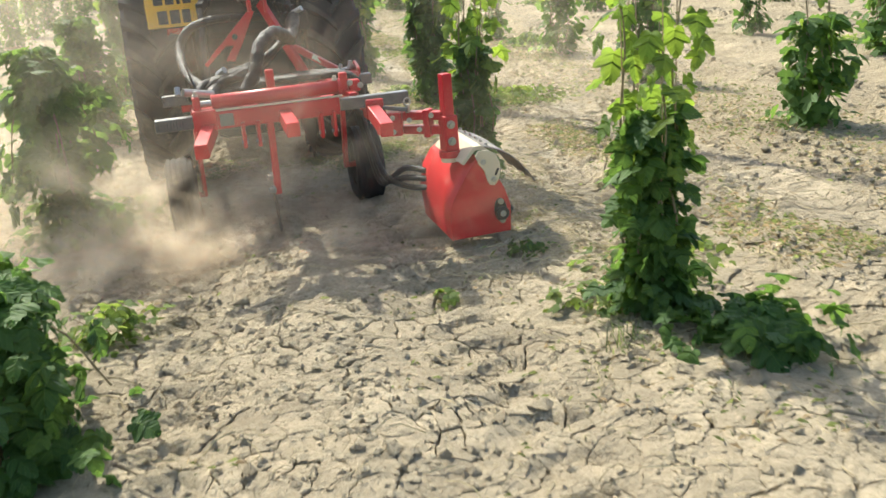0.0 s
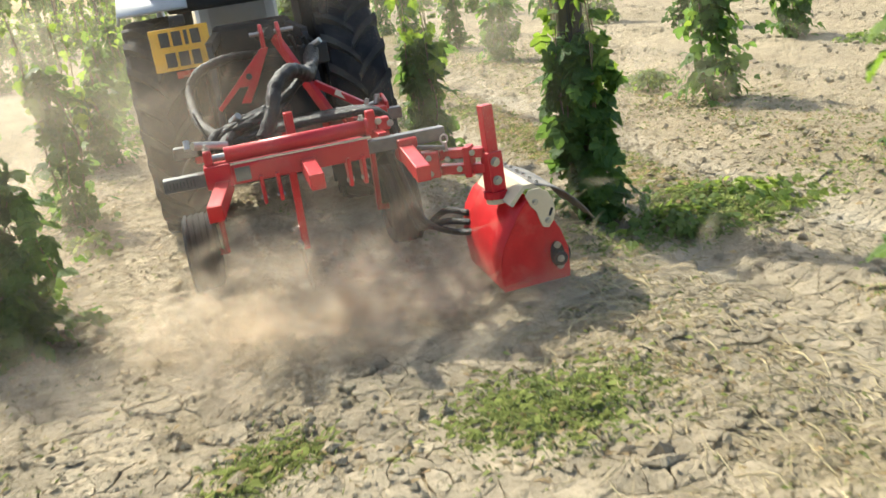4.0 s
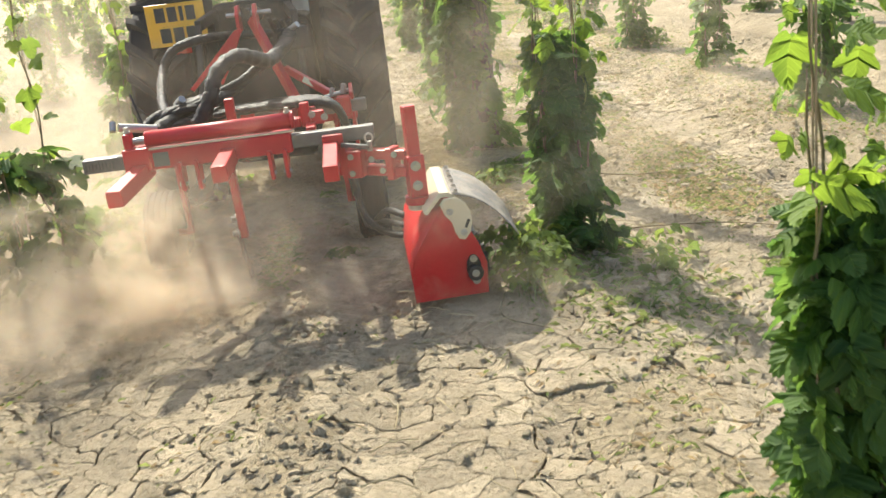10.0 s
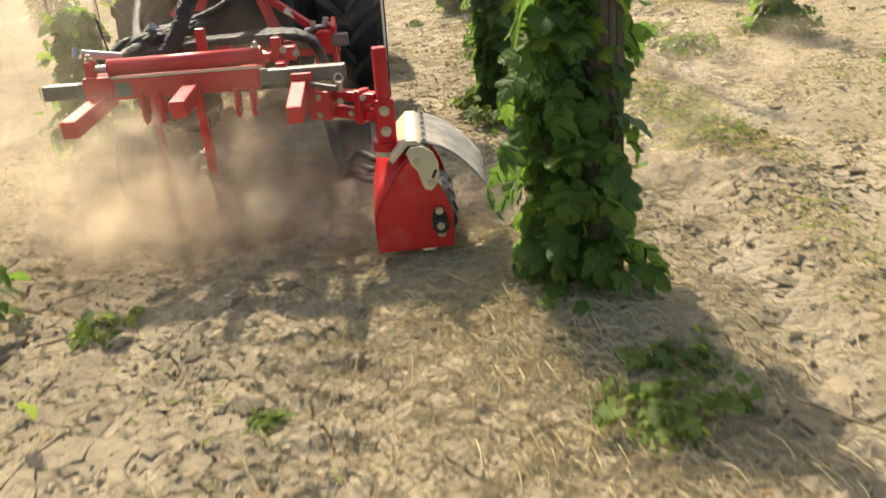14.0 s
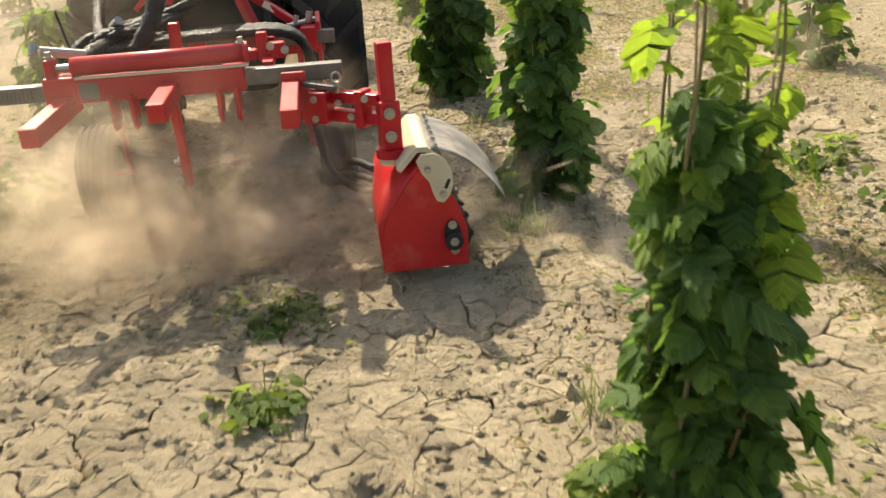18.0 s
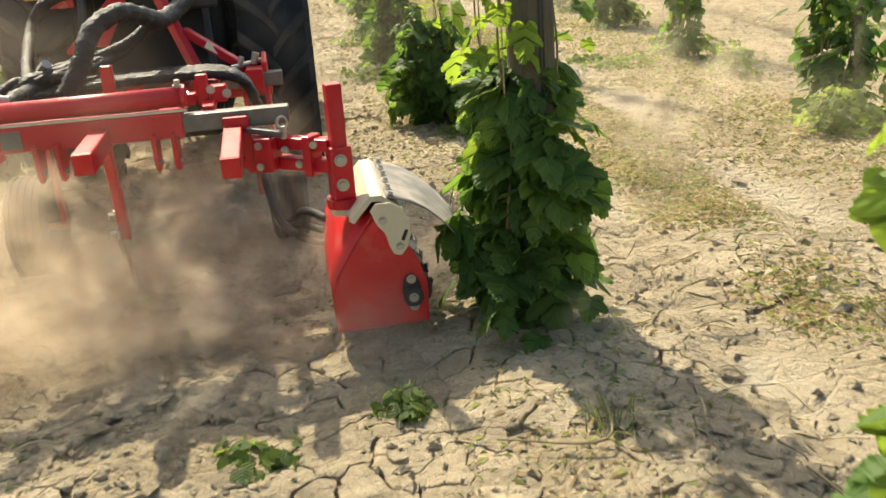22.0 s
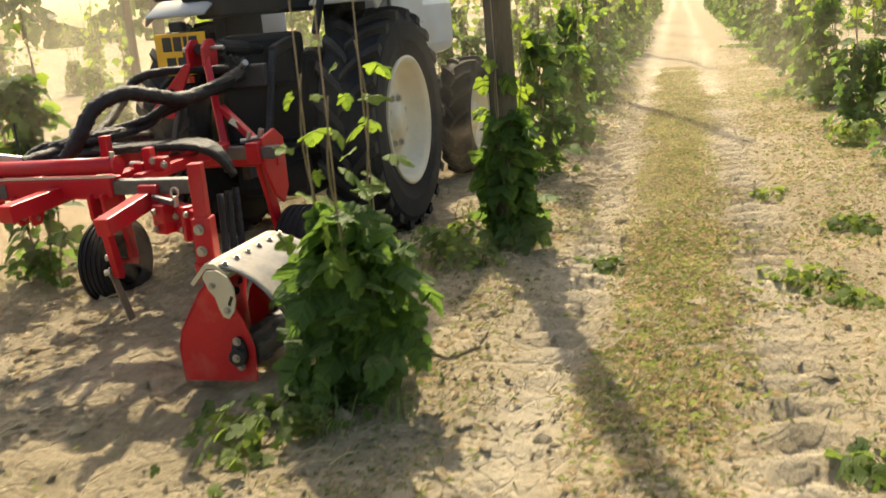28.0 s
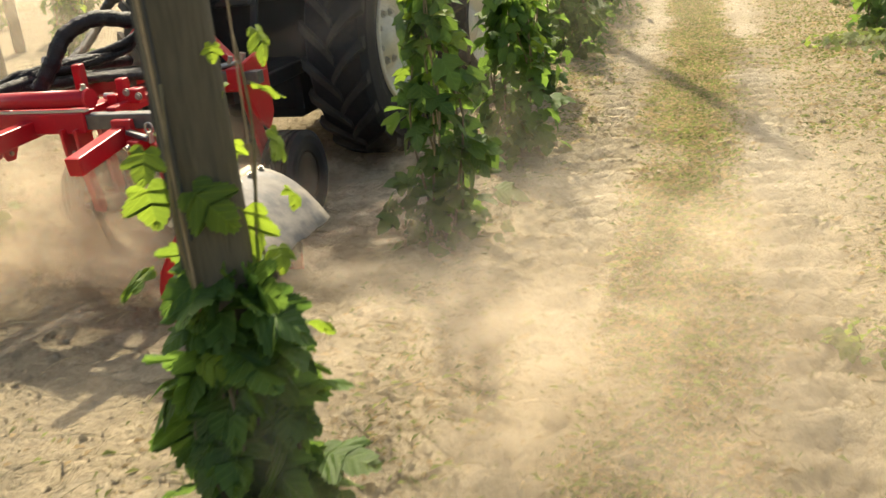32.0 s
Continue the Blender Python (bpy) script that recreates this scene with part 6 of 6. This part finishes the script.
# more weeds along the next row
rnd = random.Random(9)
weeds = [o for o in scene.collection.objects if o.name.startswith("weed_clump")][:6]
for k in range(46):
    y = rnd.uniform(5, 44)
    copy_thing(weeds[k % 6], turned(row_x(y) + rnd.choice((2.15, 2.15, 2.15, -2.15, 4.3)) + rnd.gauss(0, 0.22), y, rnd.uniform(0, 360)))

# ---- dust thrown up by the tine, the rotor and the wheels: clouds of fine specks ----
scene.cycles.transparent_max_bounces = 160


def dust_material(name, alpha):
    """Soft wisps of haze: thin towards their rims, and uneven."""
    m = bpy.data.materials.new(name)
    m.use_nodes = True
    nt = m.node_tree
    nd, lk = nt.nodes, nt.links
    p = nd["Principled BSDF"]
    p.inputs["Roughness"].default_value, p.inputs["Specular IOR Level"].default_value = 1.0, 0.0
    g = nd.new("ShaderNodeNewGeometry")
    r = nd.new("ShaderNodeValToRGB")
    r.color_ramp.elements[0].color, r.color_ramp.elements[1].color = (0.425, 0.362, 0.275, 1), (0.48, 0.415, 0.325, 1)
    lk.new(g.outputs["Random Per Island"], r.inputs[0])
    lk.new(r.outputs[0], p.inputs["Base Color"])
    t = nd.new("ShaderNodeBsdfTranslucent")
    lk.new(r.outputs[0], t.inputs[0])
    mx = nd.new("ShaderNodeAddShader")
    lk.new(p.outputs[0], mx.inputs[0])
    lk.new(t.outputs[0], mx.inputs[1])
    uv = nd.new("ShaderNodeUVMap")
    sp = nd.new("ShaderNodeSeparateXYZ")
    lk.new(uv.outputs[0], sp.inputs[0])
    fall = nd.new("ShaderNodeMapRange")
    fall.interpolation_type = "SMOOTHSTEP"
    fall.inputs[1].default_value, fall.inputs[2].default_value, fall.inputs[3].default_value, fall.inputs[4].default_value = 0.0, 1.0, 1.0, 0.0
    lk.new(sp.outputs[0], fall.inputs[0])
    co = nd.new("ShaderNodeTexCoord")
    nz = nd.new("ShaderNodeTexNoise")
    nz.inputs["Scale"].default_value, nz.inputs["Detail"].default_value = 5.0, 5.0
    lk.new(co.outputs["Object"], nz.inputs["Vector"])
    wr = nd.new("ShaderNodeMapRange")
    wr.inputs[1].default_value, wr.inputs[2].default_value, wr.inputs[3].default_value, wr.inputs[4].default_value = 0.32, 0.68, 0.40 * alpha, 1.5 * alpha
    lk.new(nz.outputs[0], wr.inputs[0])
    mu = nd.new("ShaderNodeMath")
    mu.operation = "MULTIPLY"
    lk.new(fall.outputs[0], mu.inputs[0])
    lk.new(wr.outputs[0], mu.inputs[1])
    tp = nd.new("ShaderNodeBsdfTransparent")
    my = nd.new("ShaderNodeMixShader")
    lk.new(mu.outputs[0], my.inputs[0])
    lk.new(tp.outputs[0], my.inputs[1])
    lk.new(mx.outputs[0], my.inputs[2])
    lk.new(my.outputs[0], nd["Material Output"].inputs[0])
    return m


DUST = dust_material("airborne_dust", 0.125)
THIN = dust_material("thin_dust", 0.085)
HAZE = dust_material("thin_haze", 0.036)
RIM = [(math.cos(k * 0.7854), math.sin(k * 0.7854)) for k in range(8)]
WISP = np.array([(0, 0, 0.0)] + [(0.55 * x, 0.55 * y, 0.03) for x, y in RIM] + [(x, y, 0.0) for x, y in RIM])
WISP_F = np.array([(0, 1 + k, 1 + (k + 1) % 8) for k in range(8)] + [q for k in range(8) for q in ((1 + k, 9 + k, 9 + (k + 1) % 8), (1 + k, 9 + (k + 1) % 8, 1 + (k + 1) % 8))])
WISP_R = np.array([0.0] + [0.55] * 8 + [1.0] * 8)


def dust_cloud(name, label, puffs, size, seed, mat=DUST):
    """Wisps in soft puffs: each puff is count, centre and spread."""
    rng = np.random.default_rng(seed)
    c = np.concatenate([np.array(at) + rng.normal(0, 1, (n, 3)) * sp for n, at, sp in puffs])
    c[:, 2] = np.abs(c[:, 2])
    n = len(c)
    out = rng.normal(0, 0.75, (n, 3)) + (-0.25, 0.62, 0.74)
    out /= np.linalg.norm(out, axis=1)[:, None]
    side = np.cross(out, rng.normal(0, 1, (n, 3)))
    side /= np.linalg.norm(side, axis=1)[:, None]
    up = np.cross(out, side)
    s = (size * rng.uniform(0.5, 1.5, (n, 1, 1)))
    v = c[:, None] + s * (WISP[None, :, :1] * side[:, None] * rng.uniform(0.7, 1.4, (n, 1, 1)) + WISP[None, :, 1:2] * up[:, None] + WISP[None, :, 2:] * out[:, None])
    f = (WISP_F[None] + (np.arange(n) * len(WISP))[:, None, None]).reshape(-1, 3)
    me = fast_mesh(name, v.reshape(-1, 3), f, mat, True)
    r = np.tile(WISP_R, n)[f.ravel()]
    me.uv_layers.new(name="UVMap").data.foreach_set("uv", np.column_stack([r, 0 * r]).astype(np.float32).ravel())
    return tagged(new(name, me), label, "dust", kind="stuff")


DUST_TINE = dust_cloud("dust_cloud", "tan dust billowing behind the tine", [
    (95, (-0.30, 0.18, 0.10), (0.40, 0.20, 0.08)),
    (18, (-0.05, 0.15, 0.05), (0.18, 0.20, 0.05)),
], 0.17, 1)
DUST_UNDER = dust_cloud("dust_cloud", "dense tan dust rolling out under the machine", [
    (150, (-0.08, 0.38, 0.20), (0.32, 0.24, 0.15)),
    (120, (-0.62, 0.45, 0.20), (0.32, 0.30, 0.15)),
], 0.17, 8)
DUST_SIDE = dust_cloud("dust_cloud", "thin pale dust drifting off to the side", [
    (108, (-1.5, 0.9, 0.28), (0.50, 0.7, 0.20)),
    (79, (-1.35, 1.6, 0.62), (0.40, 0.7, 0.26)),
    (54, (-1.2, 0.2, 0.14), (0.30, 0.35, 0.09)),
], 0.26, 2)
DUST_HEAD = dust_cloud("dust_cloud", "dust and crumbs blown out under the rotor flap", [
    (40, (0.82, 0.22, 0.10), (0.12, 0.22, 0.06)),
    (32, (1.08, 0.40, 0.15), (0.22, 0.35, 0.08)),
], 0.10, 3)
DUST_DRIFT = dust_cloud("dust_cloud", "low dust drifting across the next alley", [
    (54, (1.75, 0.9, 0.18), (0.48, 0.8, 0.11)),
    (22, (2.3, 2.2, 0.30), (0.55, 0.9, 0.18)),
], 0.24, 4, THIN)
DUST_ALLEY = dust_cloud("dust_cloud", "pale dust rolling low over the grassy alley", [
    (330, (1.75, 0.7, 0.14), (0.58, 0.7, 0.11)),
], 0.24, 9, THIN)
DUST_NEAR = dust_cloud("dust_cloud", "faint dust hanging behind the machine", [
    (46, (0.2, -0.9, 0.55), (0.9, 0.45, 0.35)),
    (40, (0.6, 0.4, 0.6), (0.9, 0.5, 0.35)),
], 0.40, 6, dust_material("hanging_dust", 0.042))
DUST_VEIL = dust_cloud("dust_cloud", "thin veil of dust hanging over the rows", [
    (166, (-2.5, 2.6, 0.7), (1.0, 1.4, 0.5)),
    (72, (0.8, 3.4, 0.6), (1.5, 1.2, 0.45)),
    (151, (-2.5, 7.5, 1.2), (3.0, 3.0, 0.8)),
    (72, (3.0, 7.0, 0.6), (2.0, 2.5, 0.45)),
], 0.55, 5, HAZE)

# ---- single plates of crust that lie loose on the ground ----
for v, f, x, y in PLATES:
    ob = new("clay_plate", fast_mesh("clay_plate", v, f, CLAY))
    ob.parent = ground
    ob.location = (x, y, 0)


def motions():
    ways = [(t, pose(x, y, 0, 0, 0, h)) for t, x, y, h in DRIVE]
    walk(tractor, ways)
    walk(tool, ways)
    # the clouds go with the machine, and drift: seconds, then metres right, ahead and up
    drifts = (
        (DUST_TINE, ((0, -0.5, 0.15, -0.05), (2, 0.2, -0.1, 0), (4, 0.1, -0.25, 0), (6.8, -1.0, 0.2, -0.06), (8.4, -0.15, -0.1, 0.03), (10.5, -0.4, 0, 0.02), (13, -0.5, 0.3, -0.04), (14.2, 0, 0.05, 0.03), (17, 0, 0.05, 0), (19, 0.05, 0, 0.02), (22, 0, -0.2, 0.02), (25, 0.05, 0, 0.02), (27, -1.6, 1.3, -0.04), (29, -1.5, 1.2, -0.05), (30.5, -0.2, 0.1, -0.02), (32, 0.1, 0, 0.03))),
        (DUST_UNDER, ((0, -0.8, 0.3, -0.1), (2, 0, -0.3, -0.15), (4, -0.1, -0.4, -0.12), (7, -0.9, 0.2, -0.08), (8.5, -0.45, 0, 0.02), (10.5, -0.6, -0.1, 0), (13, -1.0, 0.4, -0.05), (14.2, 0, 0, 0), (25, 0, 0, 0), (27, -2.1, 1.6, -0.05), (29, -2.0, 1.6, -0.05), (30.5, -0.25, 0.1, -0.02), (32, 0.1, 0, 0))),
        (DUST_SIDE, ((0, -0.6, 0.2, -0.3), (5, -0.6, 0.3, -0.3), (6.6, -1.6, 0.9, -0.35), (7.4, -1.2, 0.6, -0.3), (8.6, 0.1, 0.1, -0.05), (10.5, 0.1, 0.1, 0), (12, -1.0, 0.6, -0.2), (13.3, -1.0, 0.6, -0.2), (14.2, -1.0, 0.6, -0.3), (16, -0.9, 0.5, -0.32), (18.4, -0.7, 0.4, -0.3), (19.4, -0.1, 0.1, -0.25), (24.5, -0.1, 0.1, -0.22), (27, -1.4, 1.0, -0.2), (29.5, -1.8, 1.4, -0.25), (32, -2.2, 1.6, -0.3))),
        (DUST_HEAD, ((0, -0.25, 0.1, -0.06), (9, -0.2, 0.1, -0.05), (13, 0, 0, 0), (26, 0, 0, 0), (28, -0.3, 0.1, -0.05), (31, 0, -0.05, 0), (32, 0.1, -0.15, 0.03))),
        (DUST_DRIFT, ((0, 0.6, 2.5, 0), (10, 0.2, 1.0, 0), (12, 0, 0, 0), (15, 0.2, 0.2, 0), (19, 0.1, 0.2, 0), (22, 0.3, 0.6, 0), (24, 0.35, 0.3, 0.05), (26.5, -2.8, 2.0, 0), (30, -3.0, 1.2, -0.02), (31, -0.35, -0.4, 0), (32, -0.25, -1.2, 0.02))),
        (DUST_ALLEY, ((0, -4.8, 2.0, 0), (10, -4.8, 2.0, 0), (13, -6.5, 5.0, 0), (18, -6.5, 5.0, 0), (20, -4.4, 2.5, 0.03), (24, -4.4, 2.5, 0.03), (27, -4.4, 2.5, 0), (29.5, -3.0, 1.0, -0.02), (30.6, -0.6, 0.2, 0), (31.5, 0.1, -0.2, 0), (32, 0.35, -1.25, 0.05))),
        (DUST_NEAR, ((0, -0.9, 0.3, -0.05), (2.5, -0.9, 0.3, -0.05), (4, -1.3, 0.8, 0), (5.5, -0.9, 0.5, 0), (7, -0.8, 0.3, 0), (9, -0.1, 0.1, 0), (12.1, 0, 0, 0), (12.9, -1.5, 0.5, 0), (14.5, -1.7, 0.6, -0.1), (20, -1.8, 0.8, -0.1), (28, -2.2, 1.0, 0), (32, -1.5, 0.5, 0))),
        (DUST_VEIL, ((0, 0, 0, 0), (32, 0, 0, 0))),
    )
    for cloud, offsets in drifts:
        rows = []
        for t, x, y, h in DRIVE:
            for a, b in zip(offsets, offsets[1:]):
                if a[0] <= t <= b[0]:
                    f = (t - a[0]) / (b[0] - a[0])
                    f = f * f * (3 - 2 * f)
                    ox, oy, oz = (p + (q - p) * f for p, q in zip(a[1:], b[1:]))
                    break
            rows.append((t, pose(x + ox, y + oy, oz, 0, 0, h)))
        walk(cloud, rows)
    for ob, c, r in WHEELS:
        walk(ob, [(t, pose(*c, -math.degrees((y - DRIVE[0][2]) / r), 0, 0)) for t, x, y, h in DRIVE_FINE])
    walk(rotor, [(t, Matrix.Translation((0.645, 0, 0.155)) @ pose(0, 0, 0, 0, 80 * k, 0) @ Matrix.Translation((-0.645, 0, -0.155))) for k, t in enumerate(DRIVE_T)])


def between(t):
    """The tractor's row at any time."""
    for a, b in zip(DRIVE, DRIVE[1:]):
        if a[0] <= t <= b[0]:
            f = (t - a[0]) / (b[0] - a[0])
            return tuple(p + (q - p) * f for p, q in zip(a, b))
    return DRIVE[-1]


DRIVE_T = [k * 0.5 for k in range(65)]
DRIVE_FINE = [between(k * 0.25) for k in range(129)]
motions()
